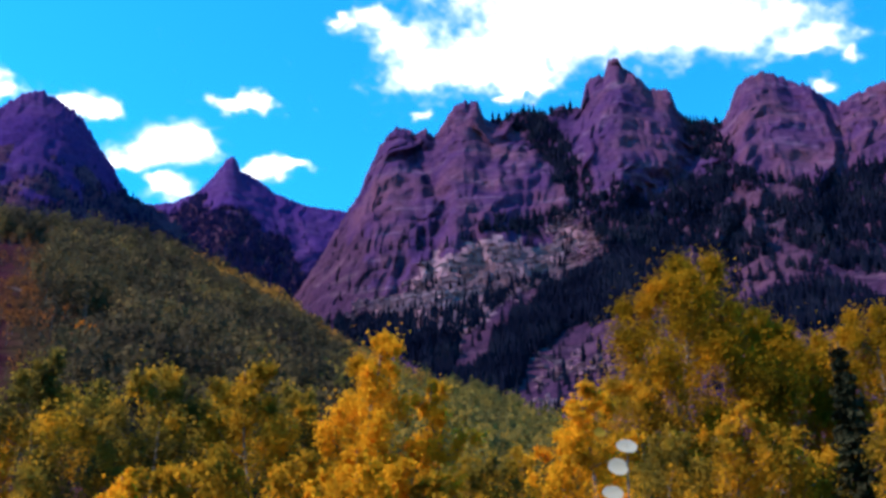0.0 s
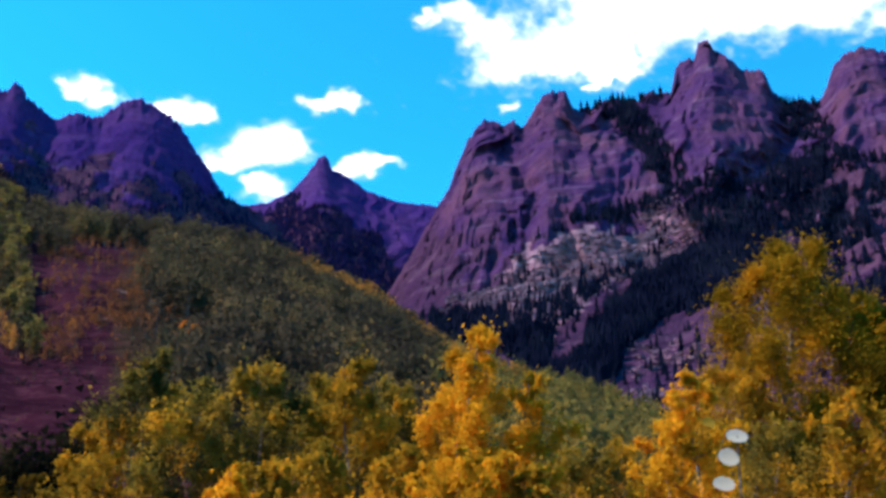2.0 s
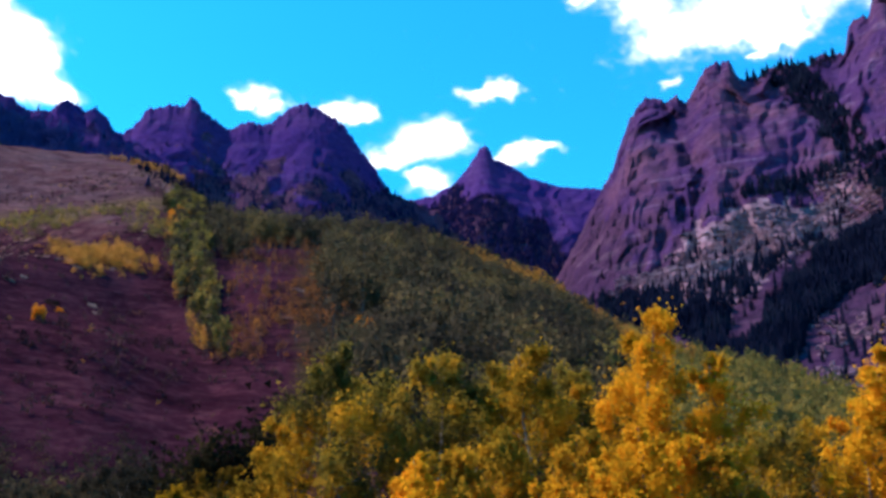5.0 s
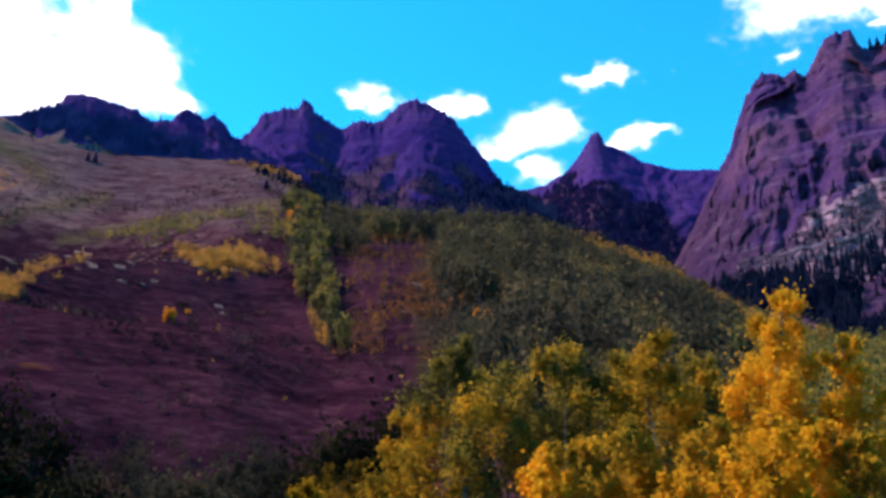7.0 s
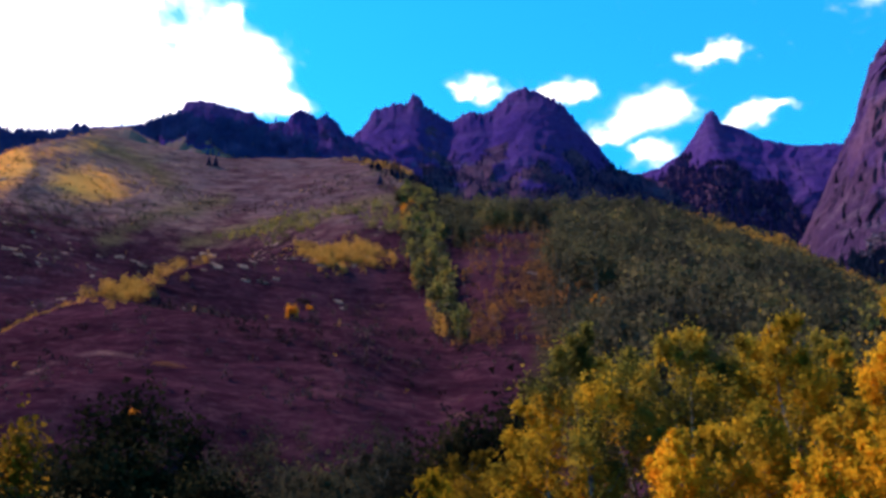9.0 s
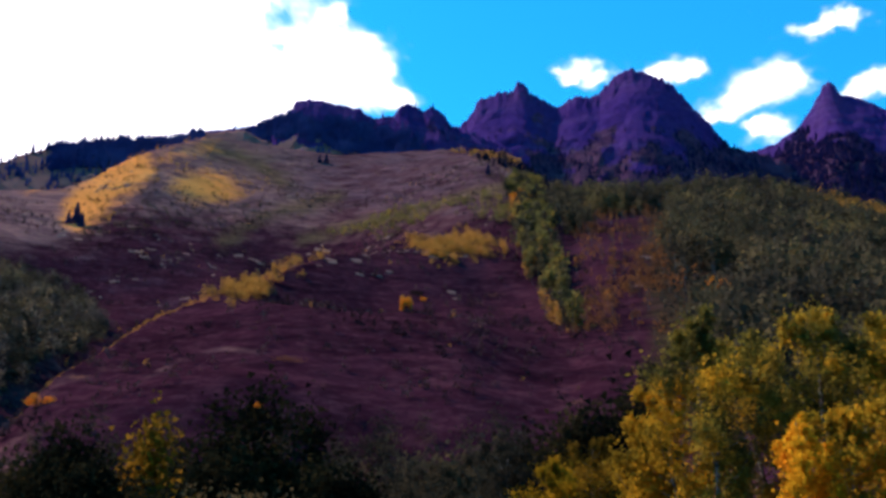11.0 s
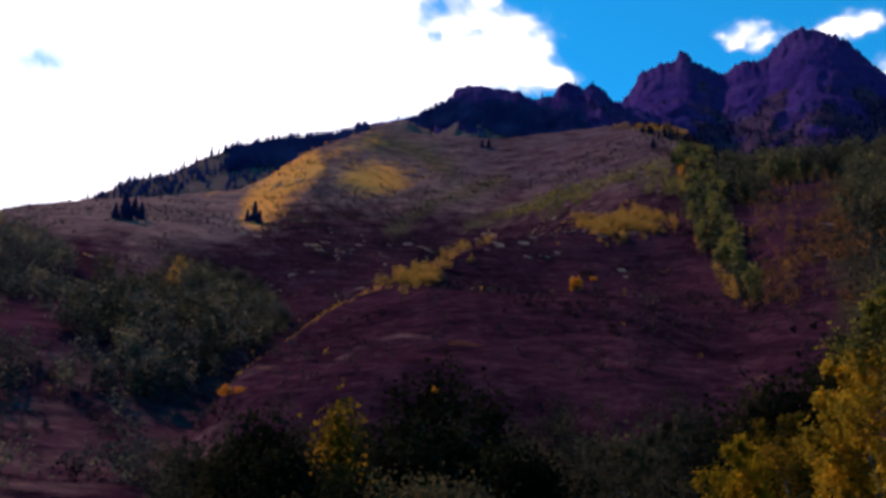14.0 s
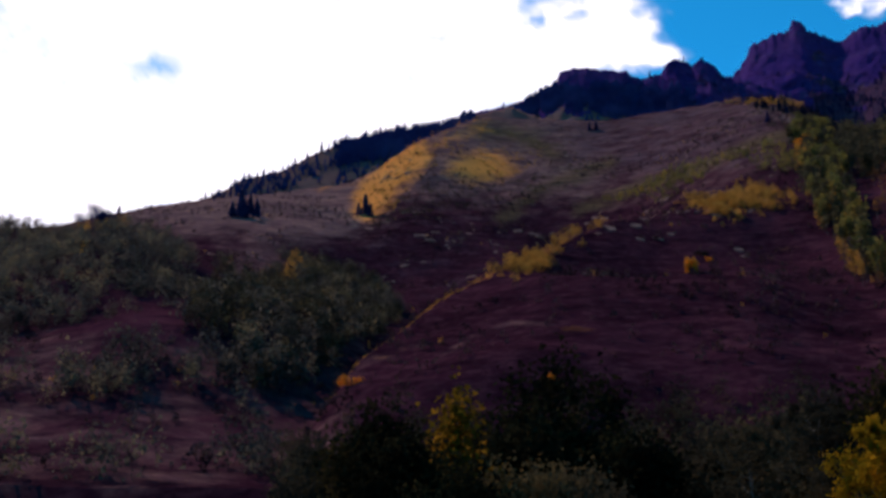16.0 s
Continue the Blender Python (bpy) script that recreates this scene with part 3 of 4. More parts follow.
def cloud(label, puffs, seed, step=0.09, far=4700, ragged=1.0, holes=()):
    """Puffs: heading, height in degrees and half sizes; their edges torn by noise."""
    q = np.array(puffs, float)
    lo_a, hi_a = (q[:, 0] - 2.2 * q[:, 2]).min(), (q[:, 0] + 2.2 * q[:, 2]).max()
    lo_e, hi_e = (q[:, 1] - 2.2 * q[:, 3]).min(), (q[:, 1] + 2.2 * q[:, 3]).max()
    az, el = np.arange(lo_a, hi_a, step), np.arange(lo_e, hi_e, step)
    E_, A_ = np.meshgrid(el, az, indexing="ij")
    p = np.stack([A_ * 0.55, E_ * 0.85, 0 * A_ + seed], -1)
    A2 = A_ + 2.0 * (fbm(p * 1.6 + 5, 4) - 0.5)
    E2 = E_ + 1.1 * (fbm(p * 1.6 + 50, 4) - 0.5)
    s = 0
    for a, e, ra, re in puffs:
        s = np.maximum(s, 0) + np.exp(-((A2 - a) / ra) ** 2 - ((E2 - e) / re) ** 2)
    d = np.minimum(s, 1.4) + ragged * (0.8 * (fbm(p * 1.3, 6, 0.6) - 0.5) + 0.32 * (fbm(p * 4.0 + 30, 4, 0.6) - 0.5)) - 0.12
    for a, e, ra, re in holes:
        d = np.minimum(d, 1.2) - 0.62 * np.exp(-((A2 - a) / ra) ** 2 - ((E2 - e) / re) ** 2)
    ea, aa = np.radians(E_), np.radians(A_)
    r = far - 120 * np.clip(d, 0, 1)
    v = np.stack([-np.sin(aa) * np.cos(ea) * r, np.cos(aa) * np.cos(ea) * r, np.sin(ea) * r], -1).reshape(-1, 3)
    f = grid_faces(len(el), len(az))
    f = f[(d.ravel()[f] > 0).any(1)]
    used, f2 = np.unique(f, return_inverse=True)
    me = mesh_from("cloud", v[used], f2.reshape(-1, 4), [CLOUD])
    att = me.attributes.new("vapour", "FLOAT", "POINT")
    att.data.foreach_set("value", d.ravel()[used].astype(np.float32))
    return tagged(new("cloud", me), label, "cloud", kind="structure")


cloud("broad bright white cumulus bank above red cliffs", [
    (-8.2, 33.0, 7, 2.6), (-18.5, 31.9, 6, 1.7), (1.8, 30.4, 2.4, 1.2), (-5.6, 30.2, 2.0, 0.9), (3.0, 32.6, 2.2, 0.8), (-2.5, 31.2, 3, 1.1), (-5.4, 29.8, 1.1, 0.35),
    (-23.6, 30.0, 2.4, 0.7), (6.9, 33.2, 0.9, 0.4), (-10, 36.5, 14, 2.5), (4.8, 33.7, 1.5, 0.5)], 1.0, 0.12)
cloud("small white cumulus puff low over the cliffs", [(-23.6, 27.6, 1.0, 0.6), (-25.5, 29.2, 0.6, 0.6)], 9.0)
cloud("thin ragged white cloud wisp", [(13.49, 28.25, 1.9, 0.5), (12.06, 28.6, 1.0, 0.45)], 2.0, 0.08)
cloud("oval white cumulus cloud beside pointed peak", [(16.78, 25.7, 2.7, 1.05), (15.34, 26.1, 1.5, 0.8), (18.8, 24.9, 1.9, 0.55), (19.6, 24.2, 0.8, 0.3)], 3.0, 0.08, ragged=0.6)
cloud("slanting white cloud streak behind pointed peak", [(11.85, 24.6, 1.5, 0.6), (10.42, 25.05, 1.5, 0.5), (9.0, 25.3, 1.1, 0.32)], 4.0, 0.08, ragged=0.7)
cloud("small white cloud puff low in the saddle", [(16.57, 23.2, 1.3, 0.85), (17.6, 23.7, 1.0, 0.4)], 5.0, 0.08, ragged=0.7)
cloud("small white cloud behind rocky twin peaks", [(22.22, 27.3, 1.8, 0.75), (23.82, 27.0, 1.2, 0.5), (21.02, 26.9, 0.9, 0.5)], 6.0, 0.08, ragged=0.7)
cloud("small white cloud puff over rocky peak", [(27.62, 27.9, 1.1, 0.65), (26.42, 27.1, 0.9, 0.45), (28.72, 27.4, 0.8, 0.35)], 7.0, 0.08, ragged=0.7)
cloud("tiny faint cloud shred near cliffs", [(1.3, 28.3, 0.7, 0.3), (-4.1, 29.0, 0.8, 0.3)], 8.0, 0.08)
cloud("towering glaring white cloud bank over the hill", [
    (39.22, 26.1, 1.2, 0.5), (40.62, 27.8, 1.5, 1.0), (41.82, 29.0, 1.6, 0.9), (44.02, 28.6, 1.8, 1.4), (43.42, 30.9, 0.9, 0.5), (47.22, 27, 4, 2.6), (56.22, 28, 10, 5.0), (66.28, 24, 9, 6),
    (62.25, 20, 10, 4), (80.32, 22, 11, 8), (78.32, 15, 9, 4), (50.22, 31.6, 5, 2.4), (72.31, 30, 9, 3.5), (94.32, 18, 9, 7), (42.42, 26.5, 2.0, 0.9), (40.42, 26.7, 1.2, 0.8), (48.22, 25.2, 4, 1.2), (54.22, 23.6, 4, 1.2)], 12.0, 0.23, ragged=0.8, holes=[(70.61, 25.2, 1.7, 0.8), (47.12, 30.3, 0.9, 0.9), (46.72, 28.6, 0.5, 0.35), (44.22, 28.9, 0.7, 0.5)])


# ---- foliage ----
rng = np.random.default_rng(4)


def cards(centres, size, wide=0.62, lie=0.0):
    """Leaf-shaped faces, turned at random, one at each centre. lie: how flat they lie."""
    n = len(centres)
    d = rng.normal(size=(n, 3))
    d[:, 2] *= 1 - lie
    d /= np.linalg.norm(d, axis=1)[:, None]
    e = np.cross(d, rng.normal(size=(n, 3)))
    e /= np.linalg.norm(e, axis=1)[:, None]
    s = np.broadcast_to(size, n)[:, None]
    v = np.stack([centres - d * s * 0.6, centres + d * s * 0.4 + e * s * wide * 0.6, centres + d * s * 0.4 - e * s * wide * 0.6], 1)
    return v.reshape(-1, 3), np.arange(3 * n).reshape(n, 3)


def join(*pairs):
    vs, fs, base = [], [], 0
    for v, f in pairs:
        vs.append(v)
        fs.append(f + base)
        base += len(v)
    return np.concatenate(vs), np.concatenate(fs)


def stem(points, radii, sides=6):
    """A tapered limb through the points."""
    points, out = np.asarray(points, float), []
    for i, p in enumerate(points):
        d = points[min(i + 1, len(points) - 1)] - points[max(i - 1, 0)]
        d = d / np.linalg.norm(d)
        a = np.cross(d, (0.3, 1, 0.1))
        a /= np.linalg.norm(a)
        b = np.cross(d, a)
        w = np.arange(sides) * 2 * math.pi / sides
        out.append(p + radii[i] * (np.cos(w)[:, None] * a + np.sin(w)[:, None] * b))
    v = np.concatenate(out)
    k = np.arange(sides)
    f = [np.stack([i * sides + k, i * sides + (k + 1) % sides, (i + 1) * sides + (k + 1) % sides, (i + 1) * sides + k], -1) for i in range(len(points) - 1)]
    return v, np.concatenate(f)


def grove(name, label, category, at, heights, leaf, per=110, slim=0.17, low=0.25, lumps=7, trunk=True, card=0.075):
    """Many small trees or bushes, too many to count, in one mesh."""
    n = len(at)
    h = heights[:, None]
    t = rng.random((n, lumps)) ** 0.8
    ang, rad = rng.random((n, lumps)) * 6.283, np.sqrt(rng.random((n, lumps))) * slim * h * np.sqrt(np.clip(1.15 - t, 0, 1))
    c = np.stack([at[:, None, 0] + np.cos(ang) * rad, at[:, None, 1] + np.sin(ang) * rad, at[:, None, 2] + h * (low + (0.93 - low) * t)], -1)
    pick = rng.integers(0, lumps, (n, per))
    q = np.take_along_axis(c, pick[..., None], 1) + rng.normal(size=(n, per, 3)) * (heights[:, None, None] * np.array([0.065, 0.065, 0.075]) * slim / 0.17)
    size = (heights[:, None] * card * (0.6 + 0.8 * rng.random((n, per)))).ravel()
    v, f = cards(q.reshape(-1, 3), size, 0.75)
    index = np.zeros(len(f), int)
    if trunk:
        w = heights * 0.011
        sq = np.array([[-1, -1], [1, -1], [1, 1], [-1, 1]], float)
        lo = np.concatenate([at[:, None, :2] + sq * w[:, None, None], np.broadcast_to(at[:, None, 2:] - 0.5, (n, 4, 1))], -1)
        hi = np.concatenate([at[:, None, :2] + sq * w[:, None, None] * 0.4, np.broadcast_to((at[:, 2] + heights * 0.8)[:, None, None], (n, 4, 1))], -1)
        tv = np.concatenate([lo, hi], 1).reshape(-1, 3)
        k = np.array([[0, 1, 5, 4], [1, 2, 6, 5], [2, 3, 7, 6], [3, 0, 4, 7]])
        k = np.concatenate([k[:, [0, 1, 2]], k[:, [0, 2, 3]]])
        tf = (np.arange(n)[:, None, None] * 8 + k).reshape(-1, 3)
        v, f = join((v, f), (tv, tf))
        index = np.concatenate([index, np.ones(len(tf), int)])
    ob = new(name, mesh_from(name, v, f, [leaf, FAR_BARK], index, False))
    return tagged(ob, label, category, kind="stuff")


def firs(name, label, at, heights, tiers=4, sides=6, needle=NEEDLE):
    """A far conifer wood: ragged tiers on thin tops, one mesh."""
    n = len(at)
    vs, fs, base = [], [], 0
    for k in range(tiers):
        z0, z1 = 0.06 + 0.80 * k / tiers, 0.06 + 0.80 * k / tiers + 1.5 * 0.94 / tiers
        z1 = min(z1, 1.0)
        rad = 0.19 * (1 - 0.8 * k / tiers)
        w = rng.random((n, 1)) * 6.28 + np.arange(sides) * 2 * math.pi / sides
        rr = heights[:, None] * rad * (0.6 + 0.7 * rng.random((n, sides)))
        ring = np.stack([at[:, None, 0] + np.cos(w) * rr, at[:, None, 1] + np.sin(w) * rr, at[:, None, 2] + heights[:, None] * (z0 - 0.05 * rng.random((n, sides)))], -1)
        top = at + np.array([0, 0, 1.0]) * (heights * z1)[:, None]
        v = np.concatenate([ring, top[:, None]], 1).reshape(-1, 3)
        i = np.arange(sides)
        f = np.stack([i, (i + 1) % sides, np.full(sides, sides)], -1)
        fs.append((np.arange(n)[:, None, None] * (sides + 1) + f).reshape(-1, 3) + base)
        vs.append(v)
        base += len(v)
    ob = new(name, mesh_from(name, np.concatenate(vs), np.concatenate(fs), [needle], None, False))
    return tagged(ob, label, "conifer forest", kind="stuff")


def pick(surface, weight, count):
    """Places on a mountain, by weight."""
    mid_v, fa, fe, wob = surface
    w = np.clip(weight(fa, fe, wob), 0, None)
    i = rng.choice(len(w), count, p=w / w.sum())
    return mid_v[i] + rng.normal(size=(count, 3)) * (2.0, 2.0, 0) - (0, 0, 1.0)


def right_wood(a, e, w):
    e2 = e + 3 * w
    k = 3.0 * inside(a, e2, FOREST_DIAGONAL) + 1.5 * inside(a, e2, FOREST_BELT) * (w > -0.08) + 1.3 * inside(a, e2, FOREST_GULLY) + 0.6 * inside(a, e2, FOREST_RAVINE)
    k += 1.1 * near_line(a, e2, [(6.2, 15.6), (2.8, 14.8), (0.1, 14.2)], 0.8)
    k += 0.35 * inside(a, e2, SCREE_FAN) * (e < line(a, [(-9, 20.2), (-4, 18.4), (0, 16.8), (6, 16.5)]))
    k += 1.0 * near_line(a, e2, [(-2.6, 21.6), (-7.5, 22.1)], 0.45) + 0.4 * near_line(a, e2, [(3.6, 20.4), (0, 20.6), (-2.6, 21.4)], 0.35)
    k += 0.5 * near_line(a, e, [(-8.2, 28.2), (-3.4, 27.9)], 0.3)
    k += 0.9 * (a < -11) * (e2 < 20) * (e > 11) * (w > 0.0) + 0.04 * (e2 < 21)
    return k * (a < 7)


tall = lambda n, lo, hi: lo + (hi - lo) * rng.random(n) ** 1.3
P = pick(SURF_RIGHT, right_wood, 23000)
firs("forest", "dark spruce forest below red cliffs", P, tall(len(P), 11, 23), 3, 4)
P = pick(SURF_MID, lambda a, e, w: inside(a, e + 3 * w, MID_FOREST) + 0.02 * (e < 22), 5000)
firs("forest", "dark spruce forest under the pointed peak", P, tall(len(P), 8, 16), 3, needle=NEEDLE_FAR_HAZED)
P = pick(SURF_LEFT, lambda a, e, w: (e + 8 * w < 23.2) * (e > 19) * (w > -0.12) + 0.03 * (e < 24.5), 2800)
firs("forest", "dark spruce forest at foot of twin peaks", P, tall(len(P), 7, 13), 3, needle=NEEDLE_FAR_HAZED)
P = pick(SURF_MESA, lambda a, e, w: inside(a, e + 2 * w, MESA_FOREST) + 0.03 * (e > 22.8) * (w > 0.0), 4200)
firs("forest", "dark spruce belt under flat summit", P, tall(len(P), 8, 15), 3, needle=NEEDLE_HAZED)
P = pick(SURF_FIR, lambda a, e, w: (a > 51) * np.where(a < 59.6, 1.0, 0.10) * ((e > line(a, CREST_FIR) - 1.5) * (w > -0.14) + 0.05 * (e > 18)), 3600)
firs("forest", "row of dark firs along grassy ridge", P, tall(len(P), 5, 11), needle=NEEDLE_HAZED)


def hill_at(az, el):
    """The place on the hill that shows at this height in degrees."""
    az, el = np.atleast_1d(np.asarray(az, float)), np.atleast_1d(np.asarray(el, float))
    r = np.geomspace(45, 620, 260)
    g = np.degrees(np.arctan2(ground_z(az[:, None] + 0 * r, r + 0 * az[:, None]) - 1.6, r))
    hit = np.maximum.accumulate(g, 1) >= el[:, None]
    ok = hit.any(1)
    i = hit.argmax(1)
    return polar(az, r[i], ground_z(az, r[i]))[ok], ok


def strew(az0, az1, r0, r1, count, keep):
    a = az0 + (az1 - az0) * rng.random(count)
    r = np.sqrt(r0 ** 2 + (r1 ** 2 - r0 ** 2) * rng.random(count))
    z = ground_z(a, r)
    p = polar(a, r, z)
    e = np.degrees(np.arctan2(z - 1.6, r))
    w = fbm(p / 22.0 + 7, 4, 0.6) - 0.5
    ok = keep(a, e, w) & (r < line(a, HILL_R) + 6)
    return p[ok]


# aspens over the rounded hill
P = strew(-14, 30, 105, 400, 4600, lambda a, e, w: ((a < 22.6 + 6 * w) | (e + 7 * w > 18.9)) & (w > -0.17) & (np.hypot((a - 20.9) / 2.4, (e + 4 * w - 14.3) / 1.7) > 1))
az_of = lambda q: np.degrees(np.arctan2(-q[:, 0], q[:, 1]))
low_end = az_of(P) + rng.normal(size=len(P)) * 1.5 < 4.5
for Q, leaf, words in ((P[~low_end], GROVE, "dense dull olive aspen grove on rounded hill"), (P[low_end], GROVE_OLIVE, "bright olive aspens at low end of hill")):
    grove("aspen_grove", words, "aspen grove", Q, tall(len(Q), 6, 11.5), leaf, 140, 0.23, 0.2, 20, card=0.079)
P = strew(26, 34.5, 120, 430, 2000, lambda a, e, w: near_line(a + 2.5 * w, e, [(31.3, 20.6), (30.9, 17.6), (29.8, 15.0), (29.3, 13.2)], 1.1 - 0.08 * (19 - e).clip(0, 6)) & (w > -0.15))
grove("aspen_grove", "narrow strip of olive aspens running down the slope", "aspen grove", P[::2], tall(len(P[::2]), 5, 8.5), GROVE_OLIVE, 140, card=0.080)
grove("aspen_grove", "darker aspens within the slope strip", "aspen grove", P[1::2], tall(len(P[1::2]), 5, 8.5), GROVE, 140, card=0.080)
P = strew(21.5, 28.5, 120, 410, 330, lambda a, e, w: (e > 12.5))
grove("saplings", "thin bare saplings with few orange leaves", "sapling", P, tall(len(P), 2.5, 5.5), RUSSET, 26, 0.14, 0.3, 6, True, 0.09)
P = strew(28, 32.5, 120, 420, 1300, lambda a, e, w: near_line(a, e, [(31.7, 19.2), (31.2, 17.0), (30.0, 14.6), (29.4, 13.2)], 0.75) & (rng.random(len(w)) + 2.5 * w > 0.66))
grove("aspen_grove", "yellowing aspens fringing the slope strip", "aspen grove", P, tall(len(P), 3, 6), GROVE_GOLD, 90, card=0.085)
# Rim trees in gold leaf stand for light on the grove's top edge.
P = strew(1, 15, 280, 380, 2600, lambda a, e, w: (e > line(a, HILL_EL) - 0.8) & (w + 0.3 * rng.random(len(w)) > 0.1))
grove("aspen_grove", "aspens along the hill's edge, gold for the lit rim", "aspen grove", P, tall(len(P), 6, 11), GROVE_GOLD, 70)
P = strew(22, 29, 110, 420, 1700, lambda a, e, w: (e > 12.5) & (w > -0.02))
grove("scrub", "thin reddish scrub on bare slope", "scrub", P, tall(len(P), 1.2, 3), RUSSET, 60, 0.35, 0.1, 5, False, 0.12)

SPUR_GOLD = [(50.2, 14.1), (49.6, 15.5), (47.0, 17.1), (44.3, 17.8), (43.4, 17.5), (44.8, 16.3), (46.1, 15.7), (47.1, 14.5), (48.5, 14.7)]
UPPER_GOLD = [(39.3, 18.1), (38.1, 19.0), (36.7, 19.4), (35.4, 18.7), (34.0, 18.1), (32.6, 17.5), (33.9, 16.9), (35.4, 16.7), (36.8, 16.9), (37.6, 17.6)]

# golden scrub on the spur and the upper slope
jit = lambda a: 0.22 * rng.normal(size=len(a))
P = np.concatenate([strew(32, 41, 170, 330, 5200, lambda a, e, w: inside(a + jit(a), e + jit(a), UPPER_GOLD) & (rng.random(len(a)) + 2 * w > 0.62)),
                    strew(42, 52, 120, 260, 6500, lambda a, e, w: inside(a + jit(a), e + jit(a), SPUR_GOLD) & (rng.random(len(a)) + 2 * w > 0.45))])
grove("golden_scrub", "low golden yellow scrub along the spur", "scrub", P, tall(len(P), 0.7, 2.6), GROVE_GOLD, 90, 0.45, 0.1, 6, False, 0.14)
P = strew(28, 46, 150, 520, 5000, lambda a, e, w: near_line(a, e + 3 * w, [(29.22, 20.4), (36.22, 19.9), (43.22, 18.9)], 0.6) & (w > -0.05))
grove("scrub", "olive green scrub band across the slope", "scrub", P, tall(len(P), 1.5, 3.6), GROVE_OLIVE, 60, 0.4, 0.1, 5, False, 0.12)
# Gold tufts along the spur strengthen the painted light on its crest.
a = rng.uniform(46, 58, 520) + rng.normal(size=520)
P = polar(a, line(a, SPUR_R) + rng.normal(size=520) * 0.8, ground_z(a, line(a, SPUR_R)))
grove("golden_scrub", "thin line of golden grass for light caught on spur crest", "grass", P, tall(len(P), 0.15, 0.5), GROVE_GOLD, 30, 0.6, 0.05, 4, False, 0.25)
P = strew(46, 58, 300, 580, 1100, lambda a, e, w: near_line(a, e + 3 * w, [(51.22, 22.6), (53.72, 21.7), (56.62, 18.9)], 0.9) | (np.hypot((a - 49.0) / 2.0, (e + 3 * w - 20.7) / 1.0) < 1))
grove("golden_scrub", "warm golden scrub on high sunlit slope", "scrub", P, tall(len(P), 1.0, 2.6), GROVE_GOLD, 45, 0.45, 0.05, 5, False, 0.14)

P = strew(32, 56, 230, 560, 2600, lambda a, e, w: (e > 19.0) & (w > 0.03))
grove("scrub", "dull olive scrub dotting the upper slope", "scrub", P, tall(len(P), 0.6, 1.8), GROVE, 50, 0.45, 0.05, 5, False, 0.14)

# Dark scrub laid along the gully's shadowed edge to draw its shade.
P = strew(44, 58, 220, 470, 2600, lambda a, e, w: near_line(a, e + 4 * w, [(57.2, 17.5), (54.0, 18.3), (50.5, 18.9), (47.4, 18.9)], 0.55))
grove("scrub", "dark scrub for the shaded gully side below golden slope", "scrub", P, tall(len(P), 0.8, 2.2), SCRUB, 50, 0.45, 0.05, 5, False, 0.14)

# rocky edge of the hill with small firs
P = strew(27.5, 35, 330, 580, 1600, lambda a, e, w: near_line(a, e, [(34.42, 23.4), (32.02, 22.3), (30.02, 21.2), (28.42, 20.7)], 0.45))
firs("forest", "small dark firs straggling down rocky hill edge", P[::3], tall(len(P[::3]), 2.5, 6.5))
P = strew(31.5, 36, 480, 576, 500, lambda a, e, w: (e > line(a, HILL_EL) - 0.5))
grove("golden_scrub", "golden scrub along the hill crest", "scrub", P, tall(len(P), 1.2, 3.0), GROVE_GOLD, 60, 0.42, 0.05, 5, False, 0.13)

# sage tufts, everywhere on the brown slope
P = strew(22, 80, 95, 500, 16000, lambda a, e, w: (w + 0.25 * (rng.random(len(w)) - 0.5) > -0.02))
grove("sage_tufts", "sparse dull sage tufts on brown slope", "sage", P, tall(len(P), 0.4, 1.5), SAGE, 18, 0.55, 0.05, 4, False, 0.32)
P = strew(24, 80, 120, 520, 700, lambda a, e, w: (w > 0.02))
grove("dry_grass_tufts", "pale dry grass tufts on brown slope", "grass", P, tall(len(P), 0.5, 1.0), GROVE_GOLD, 26, 0.6, 0.05, 4, False, 0.28)

# weathered stones and ledges on the slope
P = strew(24, 78, 120, 570, 9000, lambda a, e, w: (w > 0.17) & (e > 14.5) | (a > 49.5) & (a < 59) & (e > 13.5) & (e < 18.2) & (rng.random(len(a)) + w > 0.85) | (a > 34) & (a < 47) & (e > 14.2) & (e < 17.8) & (rng.random(len(a)) + w > 0.85) | near_line(a, e, [(34.42, 23.2), (32.02, 22.1), (30.02, 21.0), (28.42, 20.5)], 0.5) | near_line(a, e, [(43.22, 17.2), (47.22, 16.3)], 0.5) & (rng.random(len(a)) > 0.6))
n = len(P)
unit = np.array([[x, y, z] for x in (-1, 1) for y in (-1, 1) for z in (-0.6, 1)], float)
dims = np.stack([tall(n, 0.3, 1.7), tall(n, 0.3, 0.9), tall(n, 0.08, 0.36)], -1)
turned = np.arctan2(P[:, 1], P[:, 0]) + math.pi / 2 + rng.normal(size=n) * 0.35
v = unit[None] * dims[:, None] * (0.6 + 0.7 * rng.random((n, 8, 1)))
v = np.stack([v[..., 0] * np.cos(turned)[:, None] - v[..., 1] * np.sin(turned)[:, None], v[..., 0] * np.sin(turned)[:, None] + v[..., 1] * np.cos(turned)[:, None], v[..., 2]], -1) + P[:, None]
v[..., 2] += ground_z(np.degrees(np.arctan2(-v[..., 0], v[..., 1])), np.hypot(v[..., 0], v[..., 1])) - P[:, None, 2]
k6 = np.array([[0, 1, 3, 2], [4, 6, 7, 5], [0, 4, 5, 1], [2, 3, 7, 6], [1, 5, 7, 3], [0, 2, 6, 4]])
tagged(new("slope_stones", mesh_from("slope_stones", v.reshape(-1, 3), (np.arange(n)[:, None, None] * 8 + k6).reshape(-1, 4), [STONE], None, False)),
       "scattered tan stones and ledges on brown slope", "stones", kind="stuff")

